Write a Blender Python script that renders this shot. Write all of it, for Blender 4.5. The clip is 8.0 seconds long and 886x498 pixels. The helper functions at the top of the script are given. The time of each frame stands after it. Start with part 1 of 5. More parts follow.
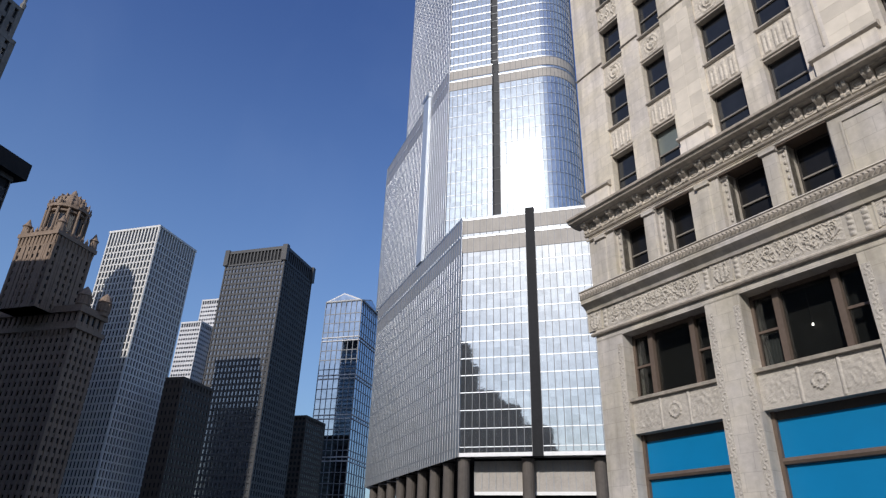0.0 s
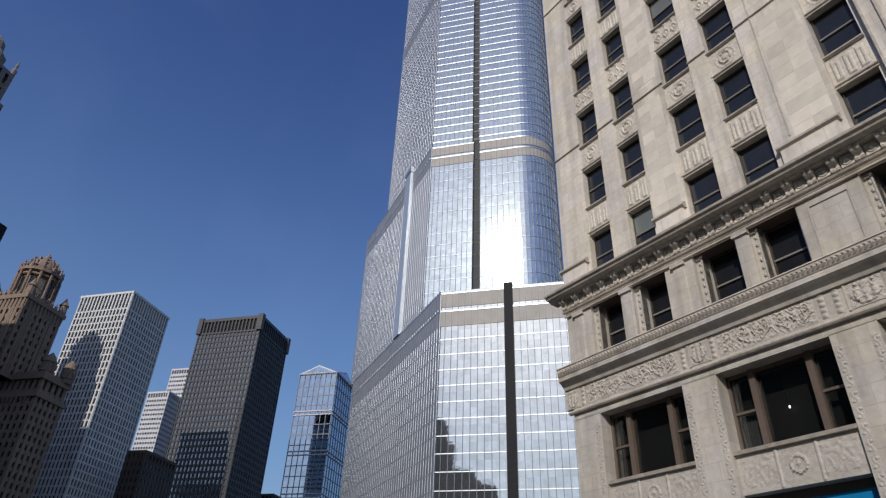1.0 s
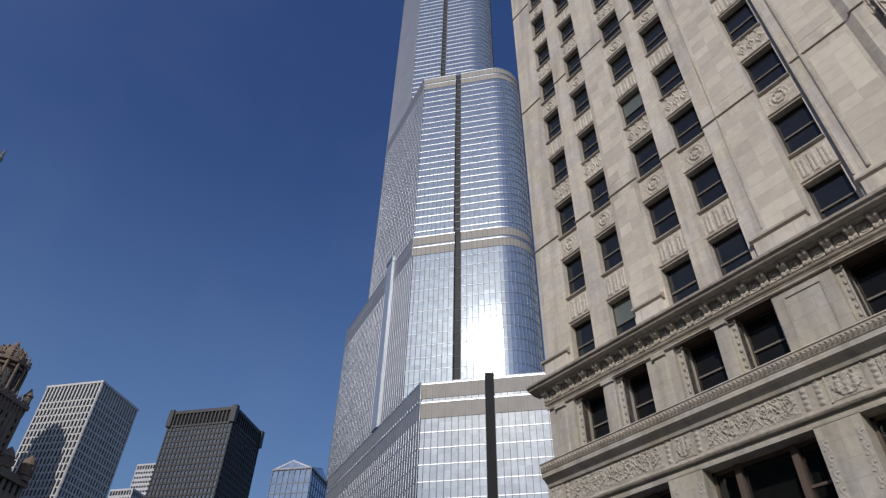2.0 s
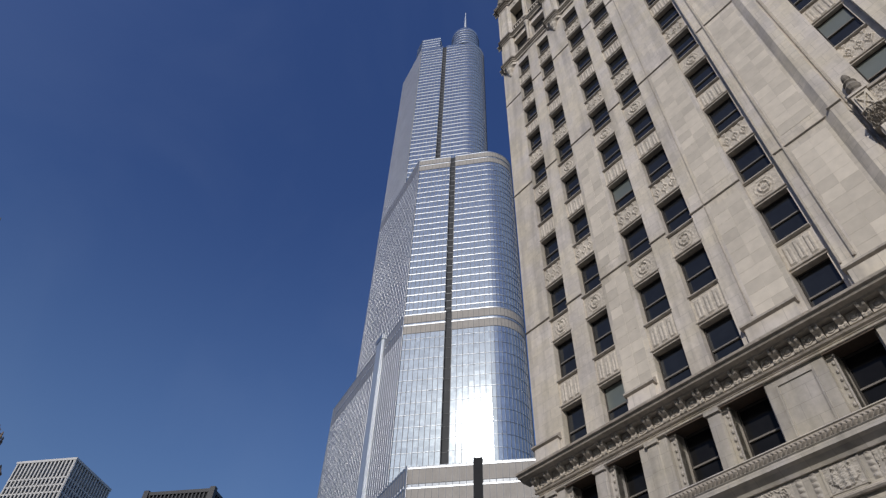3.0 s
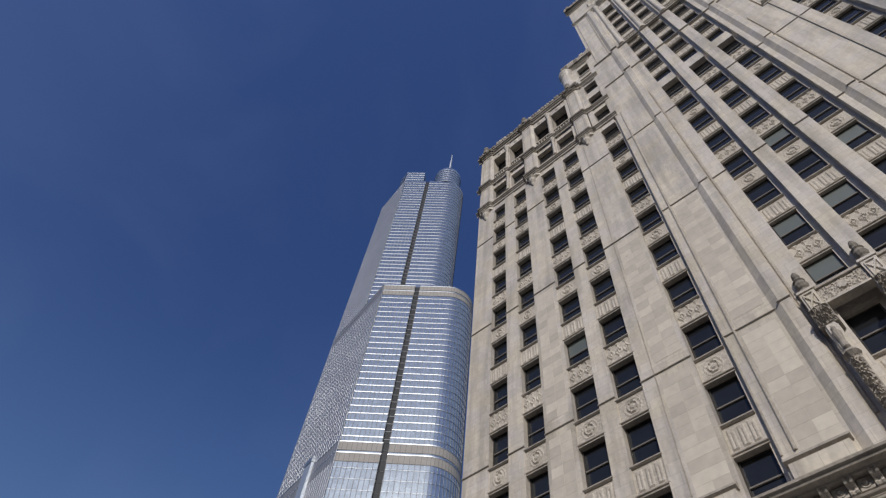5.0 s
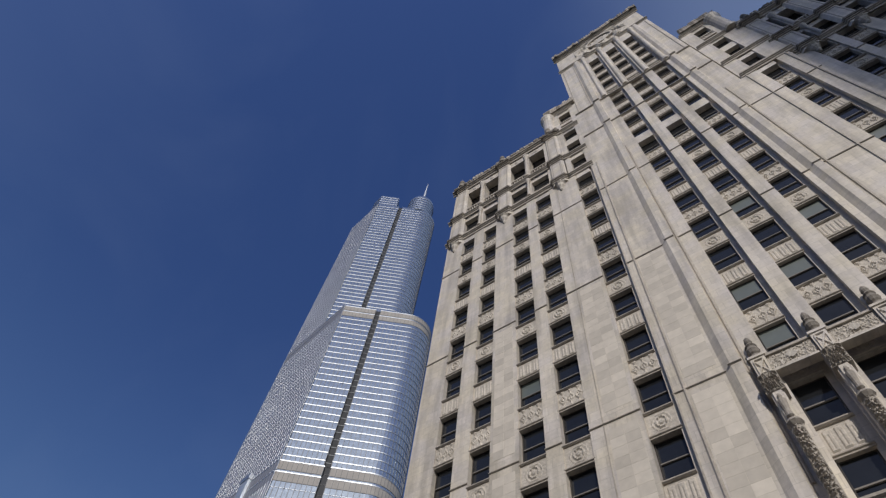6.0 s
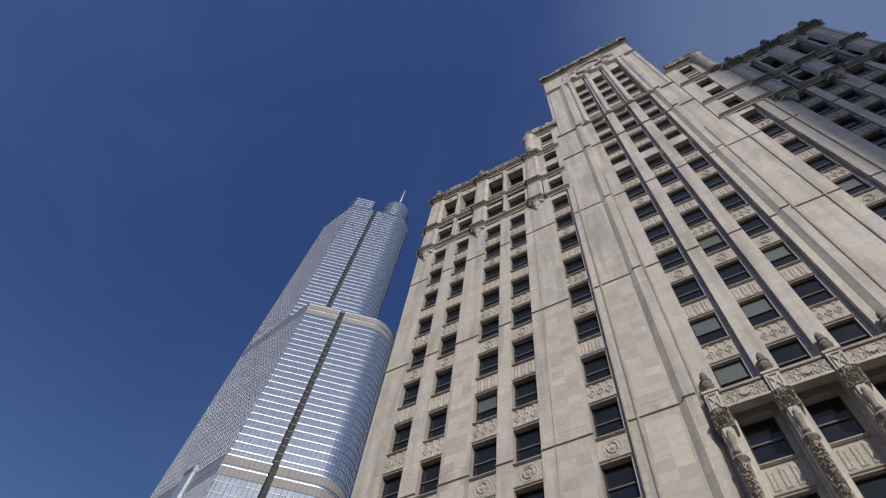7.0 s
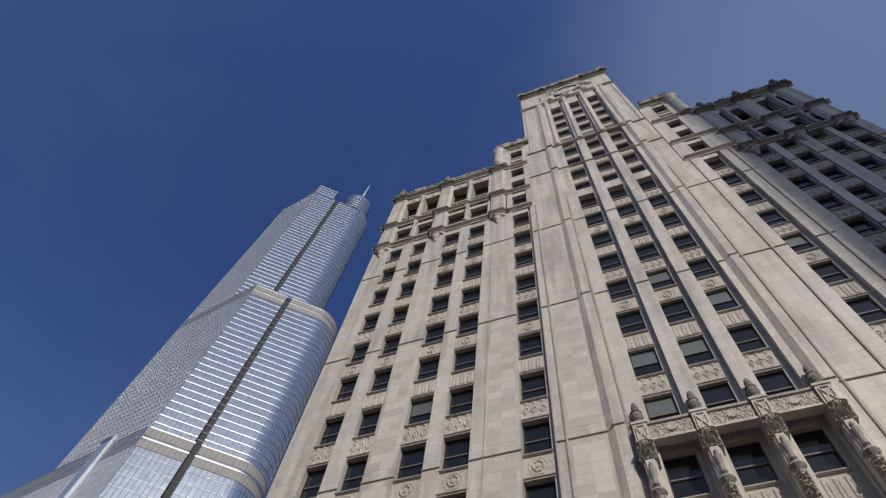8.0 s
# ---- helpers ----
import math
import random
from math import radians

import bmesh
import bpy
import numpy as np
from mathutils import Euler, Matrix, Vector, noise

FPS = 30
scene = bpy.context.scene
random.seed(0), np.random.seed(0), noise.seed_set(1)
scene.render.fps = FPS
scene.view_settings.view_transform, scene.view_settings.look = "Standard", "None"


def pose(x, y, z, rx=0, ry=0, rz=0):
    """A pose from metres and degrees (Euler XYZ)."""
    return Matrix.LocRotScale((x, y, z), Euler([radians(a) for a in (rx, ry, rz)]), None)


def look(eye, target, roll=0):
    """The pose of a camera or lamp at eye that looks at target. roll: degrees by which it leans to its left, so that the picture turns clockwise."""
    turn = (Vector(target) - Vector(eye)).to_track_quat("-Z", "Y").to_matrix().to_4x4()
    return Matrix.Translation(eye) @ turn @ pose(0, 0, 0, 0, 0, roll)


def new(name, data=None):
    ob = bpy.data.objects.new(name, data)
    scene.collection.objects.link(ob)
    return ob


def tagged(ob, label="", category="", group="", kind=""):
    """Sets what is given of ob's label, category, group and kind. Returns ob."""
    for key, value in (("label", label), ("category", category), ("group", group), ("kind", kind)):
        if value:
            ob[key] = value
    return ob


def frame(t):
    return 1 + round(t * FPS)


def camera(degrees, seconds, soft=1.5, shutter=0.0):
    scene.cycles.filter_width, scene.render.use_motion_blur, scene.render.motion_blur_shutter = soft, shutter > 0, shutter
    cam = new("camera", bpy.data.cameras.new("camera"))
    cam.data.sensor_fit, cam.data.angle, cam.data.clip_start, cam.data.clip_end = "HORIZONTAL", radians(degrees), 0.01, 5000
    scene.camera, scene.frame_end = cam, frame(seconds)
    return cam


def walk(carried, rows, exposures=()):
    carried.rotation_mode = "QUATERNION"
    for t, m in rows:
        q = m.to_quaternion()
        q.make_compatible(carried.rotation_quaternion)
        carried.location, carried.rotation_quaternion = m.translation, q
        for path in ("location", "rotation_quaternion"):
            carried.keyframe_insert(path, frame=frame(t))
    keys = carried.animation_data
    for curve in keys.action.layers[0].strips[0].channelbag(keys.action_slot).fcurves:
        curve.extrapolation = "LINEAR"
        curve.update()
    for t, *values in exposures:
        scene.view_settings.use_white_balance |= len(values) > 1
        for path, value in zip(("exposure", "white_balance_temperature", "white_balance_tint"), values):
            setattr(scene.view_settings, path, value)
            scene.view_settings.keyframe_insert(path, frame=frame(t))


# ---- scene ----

cam = camera(69.23, 8.0, soft=1.3)
EYE = 1.6
PATH = [
    (0.0, 116.469, -1.642, 57.090), (0.5, 119.036, -1.431, 56.499), (1.0, 123.068, -1.951, 54.747),
    (1.5, 126.845, -1.790, 53.933), (2.0, 131.040, -1.241, 53.155), (2.2, 132.498, -1.436, 52.742),
    (3.3, 140.304, -1.631, 51.207), (3.5, 141.880, -1.589, 50.881), (4.0, 145.679, -2.504, 48.756),
    (4.5, 147.485, -3.658, 45.904), (5.0, 150.246, -4.467, 41.786), (6.5, 154.126, -5.003, 31.661),
    (7.0, 154.757, -5.055, 28.449), (7.5, 155.020, -4.865, 24.023), (8.0, 155.768, -4.854, 19.555),
]
walk(cam, [(t, pose(0, 0, EYE, a, b, c)) for t, a, b, c in PATH], exposures=[(0.0, 0.34, 6300, 12), (0.6, 0.22, 6300, 12), (1.2, -0.02, 6300, 12), (2.0, -0.21, 6300, 12), (8.0, -0.25, 6300, 12)])

# ---- light ----
SUN = Vector((0.473, -0.703, 0.53)).normalized()
world = bpy.data.worlds.new("sky")
scene.world = world
world.use_nodes = True
wn, wl = world.node_tree.nodes, world.node_tree.links
sky = wn.new("ShaderNodeTexSky")
sky.sky_type, sky.sun_disc = "NISHITA", False
sky.sun_elevation = math.asin(SUN.z)
sky.sun_rotation = math.atan2(SUN.x, SUN.y)
sky.air_density, sky.dust_density, sky.ozone_density = 1.5, 1.5, 5.0
deep = wn.new("ShaderNodeHueSaturation")
deep.inputs["Hue"].default_value = 0.52
deep.inputs["Saturation"].default_value = 1.18
deep.inputs["Value"].default_value = 0.95
wl.new(sky.outputs["Color"], deep.inputs["Color"])
# thin high cloud, thickest over the office building
way = wn.new("ShaderNodeTexCoord")
toward = wn.new("ShaderNodeVectorMath")
toward.operation = "DOT_PRODUCT"
toward.inputs[1].default_value = (0.42, 0.30, 0.857)
wl.new(way.outputs["Generated"], toward.inputs[0])
veil = wn.new("ShaderNodeMapRange")
veil.interpolation_type = "SMOOTHSTEP"
veil.inputs["From Min"].default_value, veil.inputs["From Max"].default_value = 0.875, 1.0
veil.inputs["To Max"].default_value = 0.4
wl.new(toward.outputs["Value"], veil.inputs["Value"])
wisps = wn.new("ShaderNodeTexNoise")
wisps.inputs["Scale"].default_value, wisps.inputs["Detail"].default_value, wisps.inputs["Distortion"].default_value = 3.0, 6, 0.8
wl.new(way.outputs["Generated"], wisps.inputs["Vector"])
thin = wn.new("ShaderNodeMapRange")
thin.inputs["From Min"].default_value, thin.inputs["From Max"].default_value = 0.45, 0.8
thin.inputs["To Max"].default_value = 0.06
wl.new(wisps.outputs["Fac"], thin.inputs["Value"])
both = wn.new("ShaderNodeMath")
both.operation = "ADD"
wl.new(veil.outputs["Result"], both.inputs[0])
wl.new(thin.outputs["Result"], both.inputs[1])
clouded = wn.new("ShaderNodeMix")
clouded.data_type = "RGBA"
clouded.inputs["B"].default_value = (3.3, 4.2, 5.9, 1)
# pale haze towards the horizon
split = wn.new("ShaderNodeSeparateXYZ")
wl.new(way.outputs["Generated"], split.inputs[0])
haze = wn.new("ShaderNodeMapRange")
haze.interpolation_type = "SMOOTHSTEP"
haze.inputs["From Min"].default_value, haze.inputs["From Max"].default_value = 0.8, 0.1
haze.inputs["To Max"].default_value = 0.37
wl.new(split.outputs["Z"], haze.inputs["Value"])
hazy = wn.new("ShaderNodeMix")
hazy.data_type = "RGBA"
hazy.inputs["B"].default_value = (2.1, 3.75, 6.0, 1)
wl.new(haze.outputs["Result"], hazy.inputs["Factor"])
wl.new(deep.outputs["Color"], hazy.inputs["A"])
wl.new(both.outputs[0], clouded.inputs["Factor"])
wl.new(hazy.outputs["Result"], clouded.inputs["A"])
wl.new(clouded.outputs["Result"], wn["Background"].inputs["Color"])
wn["Background"].inputs["Strength"].default_value = 0.096
sun = new("sun", bpy.data.lights.new("sun", "SUN"))
sun.data.energy, sun.data.angle, sun.data.color = 3.1, radians(0.53), (1.0, 0.93, 0.82)
sun.matrix_world = look(SUN * 400, (0, 0, 0))


# ---- materials ----
def material(name):
    m = bpy.data.materials.new(name)
    m.use_nodes = True
    n = m.node_tree.nodes
    return m, n, m.node_tree.links, n["Principled BSDF"]


def surface(name, colour, rough=0.8, metal=0.0, grain=4.0, vary=0.18, stain=0.35, bump=0.15, spec=0.4, per_object=0.0, courses=0.0):
    """A surface with fine grain, broad stains and a little relief."""
    m, n, l, b = material(name)
    co = n.new("ShaderNodeTexCoord")
    fine, broad = n.new("ShaderNodeTexNoise"), n.new("ShaderNodeTexNoise")
    fine.inputs["Scale"].default_value, fine.inputs["Detail"].default_value = grain, 6
    broad.inputs["Scale"].default_value, broad.inputs["Detail"].default_value = stain, 4
    geo = n.new("ShaderNodeNewGeometry")
    for tex in (fine, broad):
        l.new(geo.outputs["Position"], tex.inputs["Vector"])
    add = n.new("ShaderNodeMath")
    add.operation = "ADD"
    l.new(fine.outputs["Fac"], add.inputs[0])
    l.new(broad.outputs["Fac"], add.inputs[1])
    ramp = n.new("ShaderNodeMapRange")
    ramp.inputs["From Min"].default_value, ramp.inputs["From Max"].default_value = 0.6, 1.4
    ramp.inputs["To Min"].default_value, ramp.inputs["To Max"].default_value = 1 - vary, 1 + vary
    l.new(add.outputs[0], ramp.inputs["Value"])
    last = ramp.outputs["Result"]
    if per_object:
        info = n.new("ShaderNodeObjectInfo")
        r2 = n.new("ShaderNodeMapRange")
        r2.inputs["To Min"].default_value, r2.inputs["To Max"].default_value = 1 - per_object, 1 + per_object
        l.new(info.outputs["Random"], r2.inputs["Value"])
        mul = n.new("ShaderNodeMath")
        mul.operation = "MULTIPLY"
        l.new(last, mul.inputs[0])
        l.new(r2.outputs["Result"], mul.inputs[1])
        last = mul.outputs[0]
    if courses:
        # rain streaks
        stretch, streak, fade = n.new("ShaderNodeVectorMath"), n.new("ShaderNodeTexNoise"), n.new("ShaderNodeMapRange")
        stretch.operation = "MULTIPLY"
        stretch.inputs[1].default_value = (1.7, 1.7, 0.16)
        l.new(geo.outputs["Position"], stretch.inputs[0])
        l.new(stretch.outputs["Vector"], streak.inputs["Vector"])
        streak.inputs["Scale"].default_value, streak.inputs["Detail"].default_value = 1.0, 8
        fade.inputs["From Min"].default_value, fade.inputs["From Max"].default_value = 0.34, 0.56
        fade.inputs["To Min"].default_value, fade.inputs["To Max"].default_value = 0.76, 1.04
        l.new(streak.outputs["Fac"], fade.inputs["Value"])
        worn = n.new("ShaderNodeMath")
        worn.operation = "MULTIPLY"
        l.new(last, worn.inputs[0])
        l.new(fade.outputs["Result"], worn.inputs[1])
        last = worn.outputs[0]
        # tone of each fired block, laid in courses
        split, join, bricks = n.new("ShaderNodeSeparateXYZ"), n.new("ShaderNodeCombineXYZ"), n.new("ShaderNodeTexBrick")
        l.new(geo.outputs["Position"], split.inputs[0])
        l.new(split.outputs["X"], join.inputs["X"])
        l.new(split.outputs["Z"], join.inputs["Y"])
        l.new(join.outputs[0], bricks.inputs["Vector"])
        lo, hi = 1 - courses, 1 + courses
        bricks.inputs["Color1"].default_value, bricks.inputs["Color2"].default_value = (lo, lo, lo, 1), (hi, hi, hi, 1)
        bricks.inputs["Mortar"].default_value = (0.84, 0.82, 0.8, 1)
        bricks.inputs["Scale"].default_value, bricks.inputs["Mortar Size"].default_value = 1.0, 0.012
        bricks.inputs["Brick Width"].default_value, bricks.inputs["Row Height"].default_value = 0.8, 0.55
        both = n.new("ShaderNodeMath")
        both.operation = "MULTIPLY"
        l.new(last, both.inputs[0])
        l.new(bricks.outputs["Color"], both.inputs[1])
        last = both.outputs[0]
    mix = n.new("ShaderNodeVectorMath")
    mix.operation = "SCALE"
    mix.inputs[0].default_value = colour
    l.new(last, mix.inputs["Scale"])
    l.new(mix.outputs["Vector"], b.inputs["Base Color"])
    if courses:
        # glaze that has aged warmer in some blocks and cooler in others
        patch, hue, tinted = n.new("ShaderNodeTexNoise"), n.new("ShaderNodeMix"), n.new("ShaderNodeVectorMath")
        patch.inputs["Scale"].default_value, patch.inputs["Detail"].default_value = 0.55, 5
        l.new(geo.outputs["Position"], patch.inputs["Vector"])
        sharp = n.new("ShaderNodeMapRange")
        sharp.inputs["From Min"].default_value, sharp.inputs["From Max"].default_value = 0.38, 0.62
        l.new(patch.outputs["Fac"], sharp.inputs["Value"])
        hue.data_type = "RGBA"
        hue.inputs["A"].default_value, hue.inputs["B"].default_value = (0.985, 0.99, 1.03, 1), (1.012, 1.0, 0.935, 1)
        l.new(sharp.outputs["Result"], hue.inputs["Factor"])
        tinted.operation = "MULTIPLY"
        l.new(mix.outputs["Vector"], tinted.inputs[0])
        l.new(hue.outputs["Result"], tinted.inputs[1])
        l.new(tinted.outputs["Vector"], b.inputs["Base Color"])
    b.inputs["Roughness"].default_value, b.inputs["Metallic"].default_value = rough, metal
    b.inputs["Specular IOR Level"].default_value = spec
    if bump:
        bu = n.new("ShaderNodeBump")
        bu.inputs["Strength"].default_value, bu.inputs["Distance"].default_value = bump, 0.05
        l.new(fine.outputs["Fac"], bu.inputs["Height"])
        l.new(bu.outputs["Normal"], b.inputs["Normal"])
    return m


def glazing(name, colour, rough, metal, wave=0.02, scale=0.35, vary=0.15, pane=None, tone=0.2, lean=0.02):
    """Coated glass: each pane lies a little out of true, so that what it mirrors breaks up."""
    m, n, l, b = material(name)
    geo = n.new("ShaderNodeNewGeometry")
    t = n.new("ShaderNodeTexNoise")
    t.inputs["Scale"].default_value, t.inputs["Detail"].default_value = scale, 3
    l.new(geo.outputs["Position"], t.inputs["Vector"])
    r = n.new("ShaderNodeMapRange")
    r.inputs["From Min"].default_value, r.inputs["From Max"].default_value = 0.3, 0.7
    r.inputs["To Min"].default_value, r.inputs["To Max"].default_value = 1 - vary, 1 + vary
    l.new(t.outputs["Fac"], r.inputs["Value"])
    mix = n.new("ShaderNodeVectorMath")
    mix.operation = "SCALE"
    mix.inputs[0].default_value = colour
    l.new(r.outputs["Result"], mix.inputs["Scale"])
    l.new(mix.outputs["Vector"], b.inputs["Base Color"])
    b.inputs["Roughness"].default_value, b.inputs["Metallic"].default_value = rough, metal
    bu = n.new("ShaderNodeBump")
    bu.inputs["Strength"].default_value, bu.inputs["Distance"].default_value = wave, 1.0
    if pane:
        # every pane has a tone and a lean of its own
        along, up, join, cell, white = (n.new(k) for k in ("ShaderNodeVectorMath", "ShaderNodeSeparateXYZ", "ShaderNodeCombineXYZ", "ShaderNodeVectorMath", "ShaderNodeTexWhiteNoise"))
        along.operation, cell.operation = "DOT_PRODUCT", "FLOOR"
        along.inputs[1].default_value = (0.755 / pane[0], 0.656 / pane[0], 0)
        l.new(geo.outputs["Position"], along.inputs[0])
        l.new(geo.outputs["Position"], up.inputs[0])
        high = n.new("ShaderNodeMath")
        high.operation = "DIVIDE"
        high.inputs[1].default_value = pane[1]
        l.new(up.outputs["Z"], high.inputs[0])
        l.new(along.outputs["Value"], join.inputs["X"])
        l.new(high.outputs[0], join.inputs["Y"])
        l.new(join.outputs[0], cell.inputs[0])
        l.new(cell.outputs["Vector"], white.inputs["Vector"])
        each, tint = n.new("ShaderNodeMapRange"), n.new("ShaderNodeVectorMath")
        each.inputs["To Min"].default_value, each.inputs["To Max"].default_value = 1 - tone, 1 + tone
        l.new(white.outputs["Value"], each.inputs["Value"])
        tint.operation = "SCALE"
        l.new(mix.outputs["Vector"], tint.inputs[0])
        l.new(each.outputs["Result"], tint.inputs["Scale"])
        l.new(tint.outputs["Vector"], b.inputs["Base Color"])
        off, tilt, unit = n.new("ShaderNodeVectorMath"), n.new("ShaderNodeVectorMath"), n.new("ShaderNodeVectorMath")
        off.operation, tilt.operation, unit.operation = "SUBTRACT", "MULTIPLY_ADD", "NORMALIZE"
        off.inputs[1].default_value = (0.5, 0.5, 0.5)
        l.new(white.outputs["Color"], off.inputs[0])
        l.new(off.outputs["Vector"], tilt.inputs[0])
        tilt.inputs[1].default_value = (lean, lean, lean)
        l.new(geo.outputs["Normal"], tilt.inputs[2])
        l.new(tilt.outputs["Vector"], unit.inputs[0])
        l.new(unit.outputs["Vector"], bu.inputs["Normal"])
    l.new(t.outputs["Fac"], bu.inputs["Height"])
    l.new(bu.outputs["Normal"], b.inputs["Normal"])
    return m


TERRA = surface("cream_terracotta", (0.625, 0.574, 0.508), 0.5, grain=5.0, vary=0.15, stain=0.35, bump=0.2, courses=0.07)
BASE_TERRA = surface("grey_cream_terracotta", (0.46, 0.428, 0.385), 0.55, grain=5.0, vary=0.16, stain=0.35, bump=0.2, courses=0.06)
CARVED = surface("carved_terracotta", (0.52, 0.475, 0.415), 0.65, grain=9.0, vary=0.3, stain=0.6, bump=0.5)
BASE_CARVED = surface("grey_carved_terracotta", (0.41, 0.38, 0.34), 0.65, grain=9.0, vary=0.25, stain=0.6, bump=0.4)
GRIMY = surface("soot_stained_carving", (0.34, 0.305, 0.265), 0.75, grain=8.0, vary=0.3, stain=1.5, bump=0.3)
LEDGE = surface("weathered_terracotta", (0.42, 0.38, 0.33), 0.7, grain=6.0, vary=0.35, stain=0.7, bump=0.4)
SOOT = surface("sooty_weathered_carving", (0.24, 0.215, 0.185), 0.8, grain=5.0, vary=0.45, stain=0.9, bump=0.5)
RAIL = surface("pale_worn_rail_paint", (0.2, 0.185, 0.165), 0.4, grain=12, vary=0.2, bump=0.05)
SASH = surface("dark_brown_sash_paint_and_shadow", (0.06, 0.053, 0.047), 0.45, grain=12, vary=0.15, bump=0.05)
BROWN = surface("brown_metal_trim", (0.13, 0.098, 0.078), 0.5, metal=0.2, grain=8, vary=0.2, bump=0.05)
PANE = glazing("dark_window_glass", (0.018, 0.02, 0.024), 0.04, 0.0, wave=0.01, scale=1.2)
PANE.node_tree.nodes["Principled BSDF"].inputs["Specular IOR Level"].default_value = 0.36
DIM = surface("dusty_dark_glass", (0.012, 0.012, 0.013), 0.1, grain=2, vary=0.3, bump=0.02, spec=0.12)


def clear_glass():
    m, n, l, b = material("clear_dark_glass")
    t, g, mx = n.new("ShaderNodeBsdfTransparent"), n.new("ShaderNodeBsdfGlossy"), n.new("ShaderNodeMixShader")
    t.inputs["Color"].default_value, g.inputs["Roughness"].default_value = (0.7, 0.72, 0.72, 1), 0.03
    mx.inputs[0].default_value = 0.06
    l.new(t.outputs[0], mx.inputs[1])
    l.new(g.outputs[0], mx.inputs[2])
    l.new(mx.outputs[0], n["Material Output"].inputs["Surface"])
    return m


CLEAR = clear_glass()
BULB, bn, bl, bb = material("lit_bulb")
bb.inputs["Emission Color"].default_value, bb.inputs["Emission Strength"].default_value = (1, 0.93, 0.8, 1), 12
BLIND = surface("grey_green_roller_blind", (0.13, 0.15, 0.138), 0.35, grain=2, vary=0.1, bump=0.0, spec=0.8)
ROOM = surface("near_black_for_unlit_rooms", (0.03, 0.028, 0.026), 0.9, grain=1, bump=0)
BLUE = surface("bright_blue_panel", (0.0, 0.165, 0.375), 0.5, grain=1.5, vary=0.06, stain=0.4, bump=0.02)
T_GLASS = glazing("silver_blue_coated_glass", (0.475, 0.54, 0.6), 0.05, 0.8, wave=0.012, scale=0.5, vary=0.07, pane=(1.5, 1.675), tone=0.07, lean=0.005)
T_CLEAR = glazing("clear_silver_coated_glass", (0.5, 0.53, 0.565), 0.035, 0.92, wave=0.006, scale=0.5, vary=0.08, pane=(1.55, 1.975), tone=0.08, lean=0.004)
T_SHAFT = surface("pale_blue_metal_panel", (0.5, 0.55, 0.62), 0.35, metal=0.5, grain=2, vary=0.08, bump=0.05)
T_MULL = surface("grey_mullion_metal", (0.13, 0.137, 0.15), 0.5, metal=0.3, grain=1, vary=0.1, bump=0.0)
T_FIN = surface("grey_fin_metal", (0.46, 0.462, 0.465), 0.44, metal=0.9, grain=0.3, vary=0.15, stain=0.05, bump=0.03)
T_STEEL = surface("brushed_stainless_steel", (0.44, 0.47, 0.51), 0.48, metal=1.0, grain=2, vary=0.08, bump=0.05)
T_LOUVRE = surface("grey_louvre_metal", (0.34, 0.318, 0.295), 0.7, metal=0.0, grain=3, vary=0.15, bump=0.2)
T_WHITE = surface("white_enamelled_metal", (0.72, 0.73, 0.74), 0.35, grain=1.5, vary=0.08, bump=0.03)
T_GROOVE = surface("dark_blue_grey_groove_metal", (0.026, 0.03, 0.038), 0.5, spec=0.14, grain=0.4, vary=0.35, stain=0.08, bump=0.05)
T_SIDE = surface("mid_grey_louvre_metal", (0.3, 0.3, 0.303), 0.5, grain=1.5, vary=0.2, bump=0.1)
T_DARK = surface("dark_metal_and_recess_shade", (0.02, 0.021, 0.024), 0.6, metal=0.0, spec=0.08, grain=2, vary=0.2, bump=0.1)
# brown-grey concrete, darkened so its colour carries the shade under the tower
CONCRETE = surface("shade_darkened_concrete", (0.085, 0.075, 0.068), 0.8, grain=1.5, vary=0.2, bump=0.2)
ASPHALT = surface("asphalt", (0.05, 0.05, 0.052), 0.85, grain=6, vary=0.25, bump=0.3)


# ---- building blocks ----
def mesh_of(name, verts, faces, mat):
    me = bpy.data.meshes.new(name)
    me.from_pydata(verts, [], faces)
    me.validate()
    me.update()
    me.materials.append(mat)
    return me


